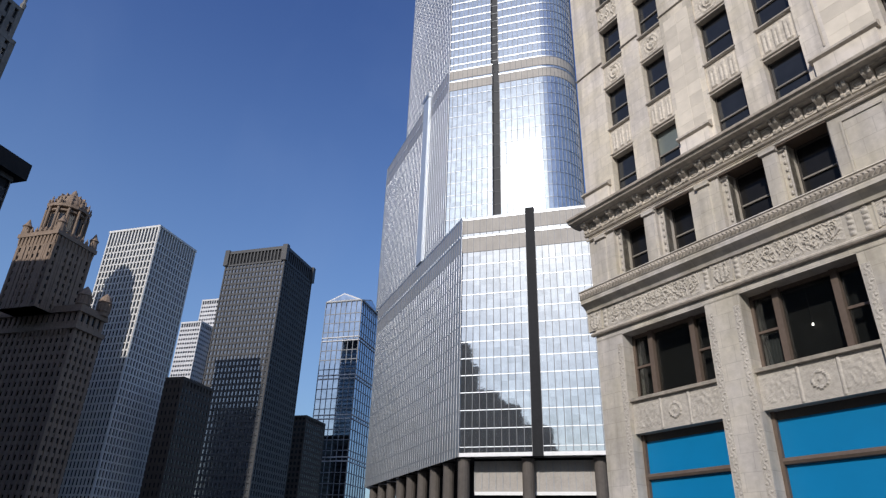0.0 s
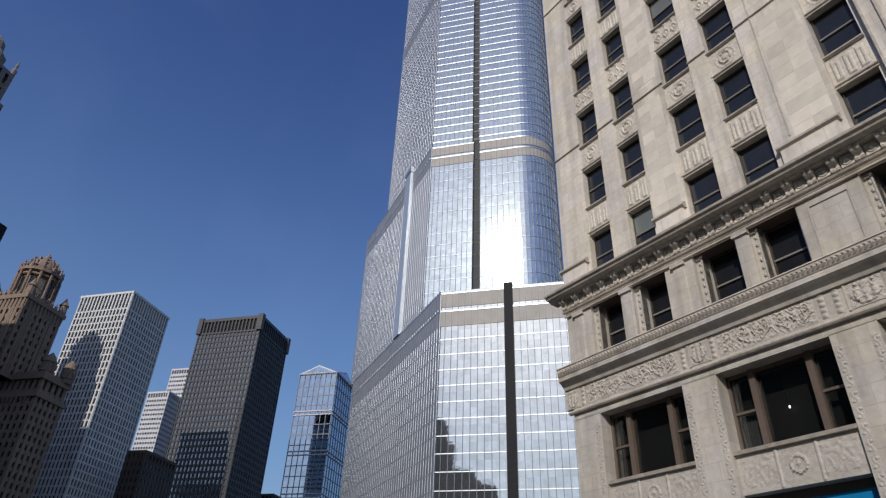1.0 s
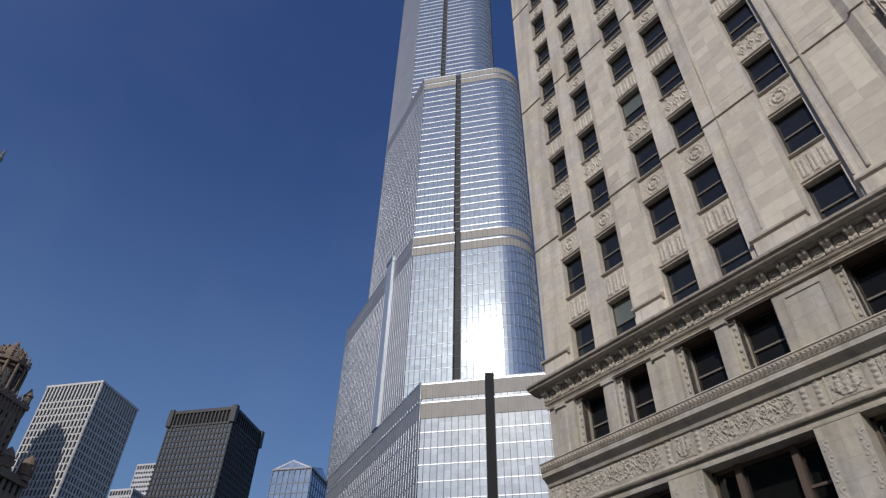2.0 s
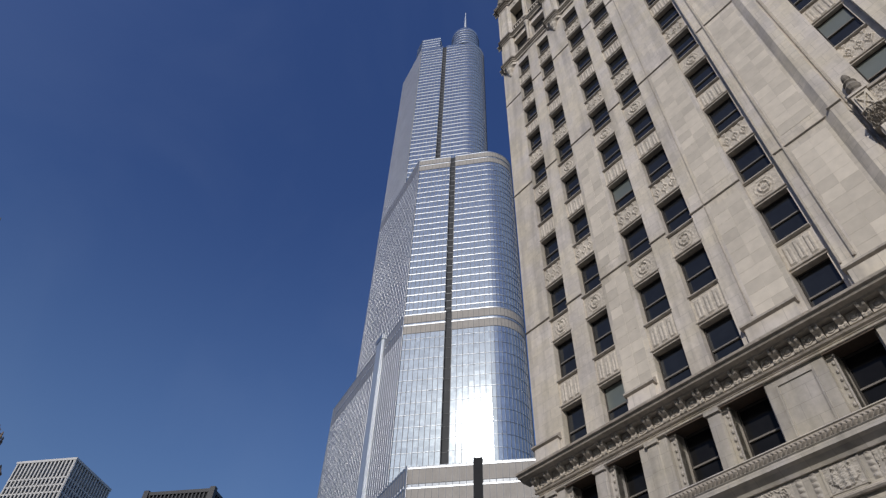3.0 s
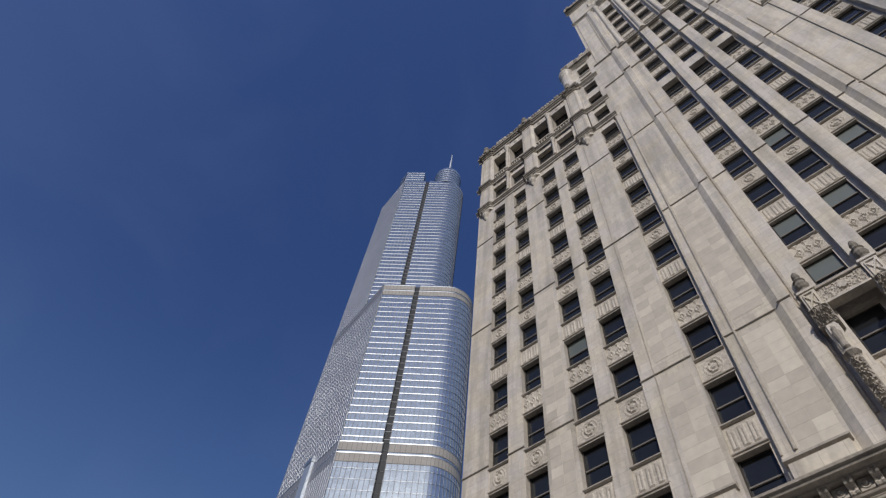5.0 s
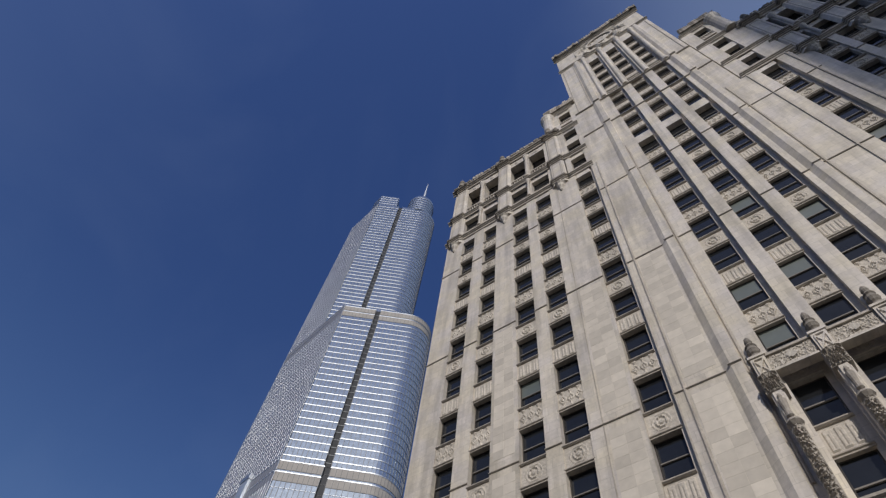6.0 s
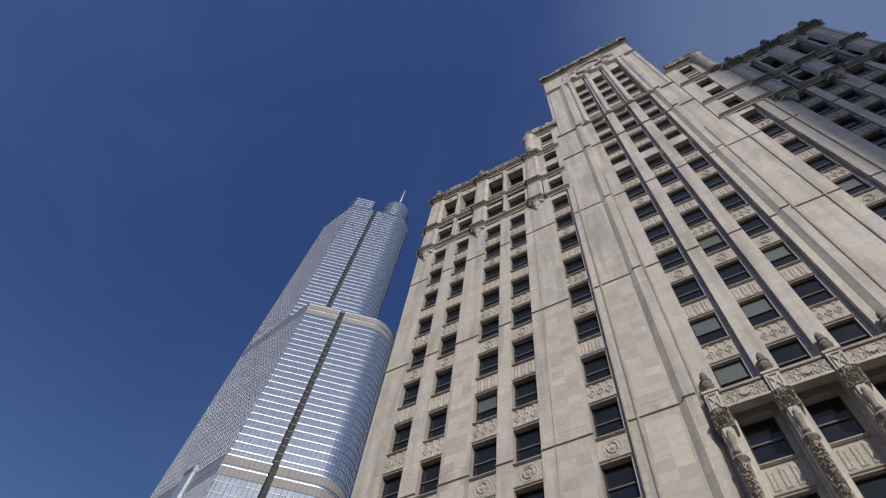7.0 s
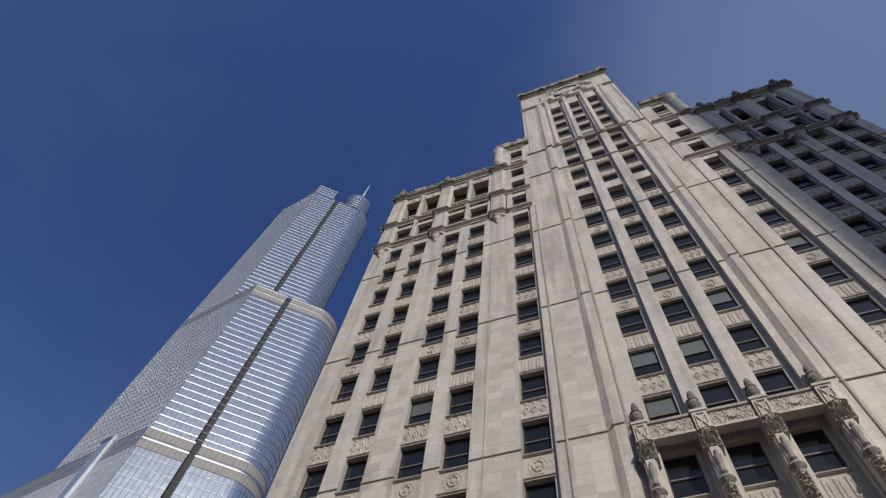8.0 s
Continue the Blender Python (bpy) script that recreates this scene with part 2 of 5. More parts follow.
class Solid:
    """Collects boxes, prisms and turned shapes into one mesh."""

    def __init__(self):
        self.v, self.f = [], []

    def box(self, x0, x1, y0, y1, z0, z1, bevel=0.0):
        b = len(self.v)
        self.v += [(x0, y0, z0), (x1, y0, z0), (x1, y1, z0), (x0, y1, z0), (x0, y0, z1), (x1, y0, z1), (x1, y1, z1), (x0, y1, z1)]
        self.f += [tuple(b + i for i in q) for q in ((0, 3, 2, 1), (4, 5, 6, 7), (0, 1, 5, 4), (1, 2, 6, 5), (2, 3, 7, 6), (3, 0, 4, 7))]
        return self

    def prism(self, pts, z0, z1):
        """A plan outline, counter-clockwise, raised from z0 to z1."""
        b, n = len(self.v), len(pts)
        self.v += [(x, y, z0) for x, y in pts] + [(x, y, z1) for x, y in pts]
        self.f += [(b + i, b + (i + 1) % n, b + n + (i + 1) % n, b + n + i) for i in range(n)]
        self.f += [tuple(b + i for i in reversed(range(n))), tuple(b + n + i for i in range(n))]
        return self

    def moulding(self, profile, x0, x1, y, z):
        """A profile of (out, up) run along x; out is towards -y."""
        b, n = len(self.v), len(profile)
        for x in (x0, x1):
            self.v += [(x, y - o, z + u) for o, u in profile]
        self.f += [(b + i, b + n + i, b + n + (i + 1) % n, b + (i + 1) % n) for i in range(n)]
        self.f += [tuple(b + i for i in range(n)), tuple(b + n + i for i in reversed(range(n)))]
        return self

    def turned(self, x, y, profile, sides=10, half=False):
        """A profile of (radius, z) turned about an upright axis."""
        b, n = len(self.v), len(profile)
        for r, z in profile:
            self.v += [(x + r * math.cos(2 * math.pi * i / sides), y + r * math.sin(2 * math.pi * i / sides), z) for i in range(sides)]
        for k in range(n - 1):
            for i in range(sides):
                j = (i + 1) % sides
                self.f.append((b + k * sides + i, b + k * sides + j, b + (k + 1) * sides + j, b + (k + 1) * sides + i))
        self.f.append(tuple(b + i for i in reversed(range(sides))))
        self.f.append(tuple(b + (n - 1) * sides + i for i in range(sides)))
        return self

    def knob(self, x, y, z, rx, rz, out, sides=8):
        """A low boss on an upright face at y, bulging towards -y."""
        b = len(self.v)
        for s, o in ((1.0, 0.0), (0.75, 0.6), (0.3, 1.0)):
            self.v += [(x + s * rx * math.cos(2 * math.pi * i / sides), y - o * out, z + s * rz * math.sin(2 * math.pi * i / sides)) for i in range(sides)]
        for k in range(2):
            for i in range(sides):
                j = (i + 1) % sides
                self.f.append((b + k * sides + i, b + k * sides + j, b + (k + 1) * sides + j, b + (k + 1) * sides + i))
        self.f.append(tuple(b + 2 * sides + i for i in range(sides)))
        return self

    def ring(self, x, y, z, r, w, out, sides=16):
        """A flat moulded ring on an upright face."""
        b = len(self.v)
        prof = ((r, 0), (r, out), (r - w, out), (r - w, 0))
        for rr, o in prof:
            self.v += [(x + rr * math.cos(2 * math.pi * i / sides), y - o, z + rr * math.sin(2 * math.pi * i / sides)) for i in range(sides)]
        for k in range(3):
            for i in range(sides):
                j = (i + 1) % sides
                self.f.append((b + k * sides + i, b + k * sides + j, b + (k + 1) * sides + j, b + (k + 1) * sides + i))
        return self

    def relief(self, x0, x1, z0, z1, y, back, nx, nz, height):
        """A carved slab: its front at y stands out towards -y by height(u, v), with u and v from 0 to 1."""
        b = len(self.v)
        for j in range(nz + 1):
            for i in range(nx + 1):
                u, v = i / nx, j / nz
                rim = i in (0, nx) or j in (0, nz)
                self.v.append((x0 + (x1 - x0) * u, y - (0 if rim else height(u, v)), z0 + (z1 - z0) * v))
        for j in range(nz):
            for i in range(nx):
                k = b + j * (nx + 1) + i
                self.f.append((k, k + 1, k + nx + 2, k + nx + 1))
        c = len(self.v)
        self.v += [(x0, back, z0), (x1, back, z0), (x1, back, z1), (x0, back, z1)]
        r0, r1 = b, b + nx
        t0, t1 = b + nz * (nx + 1), b + nz * (nx + 1) + nx
        self.f += [(c, c + 1, *range(r1, r0 - 1, -1)), (c + 3, *range(t0, t1 + 1), c + 2),
                   (c, *[b + j * (nx + 1) for j in range(nz + 1)], c + 3), (c + 1, c + 2, *[b + j * (nx + 1) + nx for j in range(nz, -1, -1)]), (c, c + 3, c + 2, c + 1)]
        return self

    def mesh(self, name, mat):
        return mesh_of(name, self.v, self.f, mat)


def thing(name, label, category, place=(0, 0, 0), group="", kind=""):
    ob = new(name)
    ob.location = place
    return tagged(ob, label, category, group, kind)


def part(name, shape, mat, parent, label="", at=None):
    """Links a Solid, or a mesh that other parts share, as one object under its thing."""
    me = shape.mesh(name, mat) if isinstance(shape, Solid) else shape
    ob = new(name, me)
    ob.parent = parent
    if at:
        ob.location = at
    return tagged(ob, label) if label else ob


# ---- ground ----
g = Solid()
g.box(-3000, 3000, -3000, 3000, -0.6, 0.0)
tagged(new("ground", g.mesh("ground", ASPHALT)), "dark grey asphalt street and open ground", "ground", kind="structure")

# ---- terracotta office building: facade plane y = F ----
F = 18.413
BAYS = [(-15.79, -14.58), (-13.63, -12.42), (-10.82, -9.48), (-8.65, -7.31), (-4.94, -3.65),
        (0.5, 1.78), (2.81, 4.09), (5.1, 6.33), (10.2, 11.44), (13.5, 14.7), (15.33, 16.53), (17.45, 18.65), (19.15, 20.35)]
LEFT, RIGHT = -17.45, 21.15
STEP = 12.6
SET = 0.16
BACK = [0.0] * 9 + [SET] * 4
SINK = [0.08] * 4 + [0.2] + [0.36] * 3 + [0.32] + [0.15] * 4
HEAD, STOREY, TALL = 17.86, 3.662, 2.2
ROWS = 10

office = thing("office_building", "cream terracotta office building with carved trim and a clock tower", "building", (0, F, 0))


def wall_strip(x0, x1, z0, z1, y0=0.0, y1=0.75, mat=TERRA, name="wall_pier"):
    return part(name, Solid().box(x0, x1, y0, y1, z0, z1), mat, office)


# upright strips of wall between the windows
SIDE = [0.0] * 4 + [0.18] + [0.27] * 3 + [0.24] + [0.1] * 4
edges = [LEFT] + [e for b, m in zip(BAYS, SIDE) for e in (b[0], b[1] + m)] + [RIGHT]
WING_TOP = 51.6
for i in range(0, len(edges), 2):
    a, b = edges[i], edges[i + 1]
    if a < STEP < b:
        wall_strip(a, STEP, 15.3, WING_TOP, 0, 1.0)
        a = STEP + 0.005
    wall_strip(a, b, 15.3, WING_TOP, SET if a > STEP else 0.0, 1.0 if a > STEP else 0.75)

for (x0, x1), m, y, d in zip(BAYS, SIDE, BACK, SINK):
    if m:
        wall_strip(x1, x1 + m, 15.3, WING_TOP, y + d, y + 0.75, name="channel_side")

# sash windows, all on three shared meshes
def sash_meshes(w, h, dark=False):
    glass = DIM if dark else PANE
    fr = Solid()
    t = 0.07
    fr.box(0, t, 0, 0.09, 0, h).box(w - t, w, 0, 0.09, 0, h).box(t, w - t, 0, 0.09, h - t, h).box(t, w - t, 0, 0.09, 0, t)
    rail = Solid().box(t, w - t, -0.04, 0.07, 0.47 * h, 0.47 * h + 0.06)
    fr.box(t - 0.02, t, -0.05, 0.0, 0, h)
    lo = Solid().box(t, w - t, 0.03, 0.05, t, 0.47 * h)
    up = Solid().box(t, w - t, 0.02, 0.04, 0.47 * h + 0.07, h - t)
    return fr.mesh("window", SASH), lo.mesh("lower_pane", glass), up.mesh("upper_pane", glass), up.mesh("upper_pane", BLIND), rail.mesh("meeting_rail", RAIL)


SASHES = {}


def sash_window(x0, x1, z0, z1, y=0.5, blind=False, parent=None, dark=False):
    key = (round(x1 - x0, 2), round(z1 - z0, 2), dark)
    if key not in SASHES:
        SASHES[key] = sash_meshes(*key)
    fr, lo, up, bl, rail = SASHES[key]
    w = part("window", fr, None, parent or office, at=(x0, y, z0))
    part("lower_pane", lo, None, w)
    part("meeting_rail", rail, None, w)
    part("upper_pane", bl if blind else up, None, w, "pale drawn blind behind glass" if blind else "")
    return w


def slots(u, v):
    """Three upright tabs."""
    k = (u * 3.2 - 0.1) % 1
    tab = 0.22 < k < 0.78 and 0.14 < v < 0.86
    core = 0.4 < k < 0.6 and 0.2 < v < 0.7
    return (0.045 if tab and not core else 0.015 if tab else 0.0) if 0.04 < u < 0.96 else 0.0


def lozenges(u, v):
    a, b = abs((u * 3.2 - 0.1) % 1 - 0.5), abs((v * 1.7 - 0.35) % 1 - 0.5)
    return 0.05 if 0.25 < a + b < 0.48 else (0.035 if a + b < 0.12 else 0.0)


def roundel(u, v):
    r = math.hypot((u - 0.5) * 2.5, (v - 0.5) * 2.1)
    return 0.06 if 0.38 < r < 0.52 else 0.045 if r < 0.2 else (0.03 if 0.7 < r < 0.8 else 0.0)


def tendrils(u, v, w=8.0, h=2.4, seed=1.7):
    """Curling stems and leaves, mirrored about the middle."""
    q = Vector((abs(u - 0.5) * w, v * h, seed))
    a, b = noise.noise(q), noise.noise(q * 2.3 + Vector((5, 3, 1)))
    stem, leaf = max(0.0, 1 - abs(a) * 6), max(0.0, b * 1.8)
    edge = min(1.0, 10 * min(u, 1 - u) + 0.2, 8 * min(v, 1 - v))
    return 0.075 * max(stem, min(1.0, leaf)) * edge


def spandrel(kind, w, h):
    return Solid().relief(0, w, 0.1, h - 0.08, 0, 0.5, 26, 18, (slots, lozenges, roundel)[kind])


HOODS = {}


def trim_under_over(panel, w, h):
    """The hood over the lower window and the sill of the upper one."""
    key = (w, h)
    if key not in HOODS:
        HOODS[key] = (Solid().moulding(((-0.3, 0), (0.04, 0.0), (0.05, 0.05), (0.03, 0.07), (0.09, 0.1), (0.1, 0.14), (0.03, 0.16), (-0.3, 0.16)), -0.06, w + 0.06, 0, -0.02).mesh("hood", LEDGE),
                      Solid().moulding(((-0.35, 0), (0.06, 0.0), (0.12, 0.05), (0.12, 0.1), (-0.35, 0.13)), -0.03, w + 0.03, 0, h - 0.1).mesh("sill", LEDGE))
    part("hood", HOODS[key][0], None, panel)
    part("sill", HOODS[key][1], None, panel)


SPANDRELS = {}
rnd = random.Random(4)
BLINDS = {(2, 3), (5, 3), (6, 3), (7, 4), (8, 5), (5, 2), (6, 5), (1, 0)}
for c, (x0, x1) in enumerate(BAYS):
    for k in range(ROWS):
        head = HEAD + STOREY * k
        sash_window(x0, x1, head - TALL, head, BACK[c] + SINK[c] + (0.14 if SINK[c] > 0.2 else 0.24), (c, k) in BLINDS)
        key = (round(x1 - x0, 2), (0, 2, 1)[k % 3])
        if key not in SPANDRELS:
            SPANDRELS[key] = spandrel(key[1], key[0], STOREY - TALL).mesh("spandrel", CARVED)
        if k < ROWS - 1:
            p = part("spandrel", SPANDRELS[key], None, office, at=(x0, BACK[c] + SINK[c], head))
            trim_under_over(p, key[0], STOREY - TALL)
        else:
            wall_strip(x0, x1, head, WING_TOP, BACK[c] + 0.05, BACK[c] + 0.6, name="wall_panel")

# string courses across the solid strips
STRING = ((0, 0), (0.02, 0.0), (0.03, 0.02), (0.065, 0.035), (0.07, 0.07), (0.03, 0.09), (0.025, 0.12), (0, 0.12))
for z in (23.15, 34.62, 46.1):
    for i in range(0, len(edges), 2):
        y = SET if edges[i] > STEP else 0.0
        b = STEP if edges[i] < STEP < edges[i + 1] else edges[i + 1]
        part("string_course", Solid().moulding(STRING, edges[i] - 0.02, b + 0.02, y, z), LEDGE, office)
    for a, b in ((-1.03, -0.46), (7.2, 7.65)):
        part("string_course", Solid().moulding(STRING, a, b, -0.21, z + 0.06), LEDGE, office)
# upright roll mouldings
for x, g in ((-6.65, 0.35), (-3.42, 0.5), (-2.95, 0.75), (-0.35, 0.75), (7.85, 0.75), (9.45, 0.75), (12.35, 0.75)):
    roll = [(x + g * p, q * g) for p, q in ((-0.06, 0.03), (-0.05, -0.1), (0.03, -0.1), (0.05, -0.04), (0.1, -0.03), (0.1, 0.03))]
    part("upright_moulding", Solid().prism(roll, 17.0, WING_TOP), LEDGE, office)
# bevelled pilasters each side of the tower bays
for a, b, c, d in ((-1.3, -0.92, -0.5, -0.42), (6.9, 7.25, 7.6, 7.72)):
    part("pilaster", Solid().prism([(a, 0.02), (b, -0.21), (c, -0.21), (d, 0.02)], 15.3, 88), TERRA, office)

# plinths at the foot of the broad piers
for a, b in ((LEFT, -15.98), (-12.3, -10.95), (-7.1, -5.1), (-3.4, -1.35), (8.1, 10.05), (11.55, STEP)):
    p = part("plinth", Solid().prism([(a, 0.02), (a + 0.05, -0.16), (b - 0.05, -0.16), (b, 0.02)], 15.3, 16.5), TERRA, office)
    part("plinth_moulding", Solid().moulding(((-0.02, 0), (0.16, 0.0), (0.26, 0.07), (0.25, 0.16), (0.05, 0.3), (-0.02, 0.3)), a - 0.05, b + 0.05, 0, 16.5), LEDGE, p)

# lower cornice with its blocks
CORNICE = ((0, 0), (0.42, 0.0), (0.46, 0.05), (0.68, 0.08), (0.72, 0.16), (0.8, 0.2), (0.82, 0.28), (0.3, 0.4), (0, 0.42))
part("cornice", Solid().moulding(CORNICE, LEFT - 0.5, RIGHT + 0.5, -0.05, 15.1), LEDGE, office, "projecting carved cornice over the base")
SCROLL = ((-0.05, 0), (0.1, 0.0), (0.17, 0.04), (0.2, 0.11), (0.17, 0.18), (0.22, 0.24), (0.34, 0.3), (0.39, 0.37), (0.39, 0.48), (-0.05, 0.48))
block = Solid().moulding(SCROLL, -0.13, -0.045, 0, 0).moulding(SCROLL, 0.045, 0.13, 0, 0).moulding(tuple((o * 0.86, u) for o, u in SCROLL), -0.045, 0.045, 0, 0)
boss = Solid().ring(0, 0, 0.23, 0.15, 0.03, 0.025, 14).knob(0, 0, 0.23, 0.1, 0.1, 0.05, 10)
tablet = Solid().box(-0.2, 0.2, -0.12, 0.1, 0.03, 0.42).mesh("rosette_tablet", CARVED)
block, boss = block.mesh("cornice_block", CARVED), boss.mesh("rosette", CARVED)
x = LEFT + 0.1
while x < RIGHT:
    part("cornice_block", block, None, office, at=(x, -0.1, 14.64))
    part("rosette_tablet", tablet, None, office, at=(x + 0.365, -0.1, 14.66))
    part("rosette", boss, None, office, at=(x + 0.365, -0.22, 14.66))
    x += 0.73
part("frieze", Solid().box(LEFT, RIGHT, -0.12, 0.7, 14.5, 15.32), TERRA, office)
part("fillet", Solid().moulding(((0, 0), (0.08, 0.02), (0.11, 0.08), (0, 0.1)), LEFT - 0.1, RIGHT + 0.1, -0.12, 14.55), LEDGE, office)
part("fillet", Solid().moulding(((0, 0), (0.06, 0.0), (0.08, 0.05), (0, 0.07)), LEFT - 0.05, RIGHT + 0.05, -0.1, 14.36), TERRA, office)

JAMB = Solid()
for j in range(7):
    JAMB.knob(-0.12, 0.0, 0.2 + j * 0.29, 0.06, 0.1, 0.05, 6)
JAMB.box(-0.055, 0.0, -0.03, 0.3, 0.0, 2.2)
JAMB = JAMB.mesh("jamb_ornament", BASE_CARVED)
# storey under the cornice: paired windows between pilasters
edges2 = [LEFT] + [e for b in BAYS for e in (b[0] - 0.28, b[1] + 0.1)] + [RIGHT]
for c, (x0, x1) in enumerate(BAYS):
    sash_window(x0, x1, 12.05, 14.36, 0.6, dark=True)
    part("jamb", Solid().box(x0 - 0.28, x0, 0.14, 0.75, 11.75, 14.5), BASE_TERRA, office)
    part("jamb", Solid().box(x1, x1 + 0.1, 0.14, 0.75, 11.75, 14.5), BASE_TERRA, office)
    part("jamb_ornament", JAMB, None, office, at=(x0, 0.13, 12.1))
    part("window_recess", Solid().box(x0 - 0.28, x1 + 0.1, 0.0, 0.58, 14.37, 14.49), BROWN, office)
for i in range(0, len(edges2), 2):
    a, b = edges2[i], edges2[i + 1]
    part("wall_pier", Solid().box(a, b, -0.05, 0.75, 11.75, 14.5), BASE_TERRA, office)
    if b - a > 1.4:
        s = Solid()
        for p, q, r0, r1 in ((a + 0.35, b - 0.35, 12.25, 12.32), (a + 0.35, b - 0.35, 14.05, 14.12)):
            s.box(p, q, -0.09, 0, r0, r1)
        s.box(a + 0.35, a + 0.42, -0.09, 0, 12.32, 14.05).box(b - 0.42, b - 0.35, -0.09, 0, 12.32, 14.05)
        part("panel_moulding", s, BASE_TERRA, office)
    else:
        m = (a + b) / 2
        part("pilaster_face", Solid().prism([(m - 0.26, 0.0), (m - 0.22, -0.1), (m + 0.22, -0.1), (m + 0.26, 0.0)], 12.0, 14.2), BASE_TERRA, office)
        part("capital", Solid().box(m - 0.29, m + 0.29, -0.18, 0.0, 14.2, 14.34), BASE_TERRA, office)

# carved ledge, frieze with relief, and fillet below
part("ledge", Solid().moulding(((0, 0), (0.12, 0.0), (0.16, 0.1), (0.3, 0.24), (0.42, 0.3), (0.42, 0.46), (0.46, 0.5), (0.46, 0.78), (0.5, 0.81), (0.47, 0.86), (0, 0.9)), LEFT - 0.35, RIGHT + 0.35, -0.05, 11.16), BASE_TERRA, office, "weathered ledge with carved leaf edge")


def rope(u, v):
    """Leaves laid slantwise along a roll."""
    k = (u * 20 + abs(v - 0.5) * 1.3) % 1
    return 0.075 * math.sin(math.pi * v) * (0.1 + 0.9 * math.sin(math.pi * k))


ROPE = Solid().relief(0, 3.0, 0, 0.26, 0, 0.05, 160, 8, rope).mesh("leaf_ornament", GRIMY)
x = LEFT - 0.3
while x < RIGHT - 2.6:
    part("leaf_ornament", ROPE, None, office, at=(x, -0.512, 11.67))
    x += 3.0
part("frieze", Solid().box(LEFT, RIGHT, -0.08, 0.7, 9.85, 11.18), BASE_TERRA, office)


def curls(u, v, n=4):
    """Pairs of curling stems with a bud, turned to face a small urn."""
    c = u * n
    k, flip = c % 1, 1 if int(c) % 2 else -1
    x, z = (k - 0.5) * flip * 1.05, (v - 0.5) * 0.85
    h = 0.0
    r = math.hypot(x + 0.1, z - 0.14)
    if r < 0.09 or 0.14 < r < 0.2 and z > 0.02:
        h = 0.055
    r2 = math.hypot(x - 0.16, z + 0.12)
    if 0.13 < r2 < 0.2 and x < 0.26 or r2 < 0.06:
        h = max(h, 0.045)
    if abs(z + 0.1 + 0.5 * (x + 0.2)) < 0.05 and -0.4 < x < 0.1:
        h = max(h, 0.05)
    if x > 0.38 and abs(z - 0.1) < 0.22 and abs(x - 0.5) < 0.07 + 0.05 * math.sin(z * 22):
        h = 0.06
    return 1.6 * h + 0.03 * max(0.0, noise.noise(Vector((x * 14, z * 14, 2.0 + int(c))))) if h else 0.0


def urn(u, v):
    x, z = u - 0.5, v
    wide = 0.16 + 0.26 * math.sin(min(1.0, z * 1.15) * math.pi) ** 2 + (0.1 if z > 0.8 else 0)
    h = 0.06 if abs(x) < wide and 0.08 < z < 0.93 else 0.0
    return h * (0.7 + 0.3 * math.cos(x * 26)) + 0.4 * tendrils(u, v, 5.0, 5.0)


for x0, x1 in ((-16.7, -12.4), (-10.8, -7.55), (-5.2, -0.9), (1.0, 5.0), (6.6, 10.6), (12.2, 16.2), (17.6, 21.4)):
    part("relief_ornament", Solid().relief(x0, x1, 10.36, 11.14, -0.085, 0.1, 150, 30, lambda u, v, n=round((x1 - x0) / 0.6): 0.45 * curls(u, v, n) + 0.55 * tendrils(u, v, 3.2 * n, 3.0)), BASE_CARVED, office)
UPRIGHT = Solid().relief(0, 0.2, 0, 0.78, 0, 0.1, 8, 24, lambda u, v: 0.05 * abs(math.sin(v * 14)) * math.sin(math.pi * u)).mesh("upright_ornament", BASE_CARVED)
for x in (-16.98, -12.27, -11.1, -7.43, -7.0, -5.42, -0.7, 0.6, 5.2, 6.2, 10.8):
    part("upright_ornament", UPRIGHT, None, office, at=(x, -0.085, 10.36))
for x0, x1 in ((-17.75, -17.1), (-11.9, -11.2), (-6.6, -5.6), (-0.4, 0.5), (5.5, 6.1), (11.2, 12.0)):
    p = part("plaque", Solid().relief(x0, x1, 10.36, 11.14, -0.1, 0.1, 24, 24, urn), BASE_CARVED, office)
    for x in (x0 - 0.06, x1):
        part("plaque_frame", Solid().box(x, x + 0.06, -0.12, 0, 10.34, 11.16), BASE_TERRA, p)
part("fillet", Solid().moulding(((0, 0), (0.12, 0.0), (0.16, 0.05), (0.16, 0.1), (0.05, 0.17), (0, 0.17)), LEFT - 0.15, RIGHT + 0.15, -0.08, 10.1), LEDGE, office)

# base: wide three-light windows over blue-panelled shopfronts
WIDE = [(-16.12, -12.42), (-11.12, -7.42), (-6.12, -2.42), (-1.12, 2.58), (3.88, 7.58), (8.88, 12.58), (13.88, 17.58)]
e3 = [LEFT] + [e for b in WIDE for e in b] + [RIGHT]
for i in range(0, len(e3), 2):
    a, b = e3[i], e3[i + 1]
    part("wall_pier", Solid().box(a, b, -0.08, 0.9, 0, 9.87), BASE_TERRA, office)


def vine(u, v):
    """A stem that winds upwards with a leaf in every bend."""
    w = v * 42
    stem = abs(u - 0.5 - 0.24 * math.sin(w * math.pi)) < 0.13
    leaf = math.hypot((u - 0.5 + 0.22 * math.sin(w * math.pi)) * 1.2, (w % 1 - 0.5) * 1.3) < 0.22
    return 0.016 if leaf else 0.009 if stem else 0.0


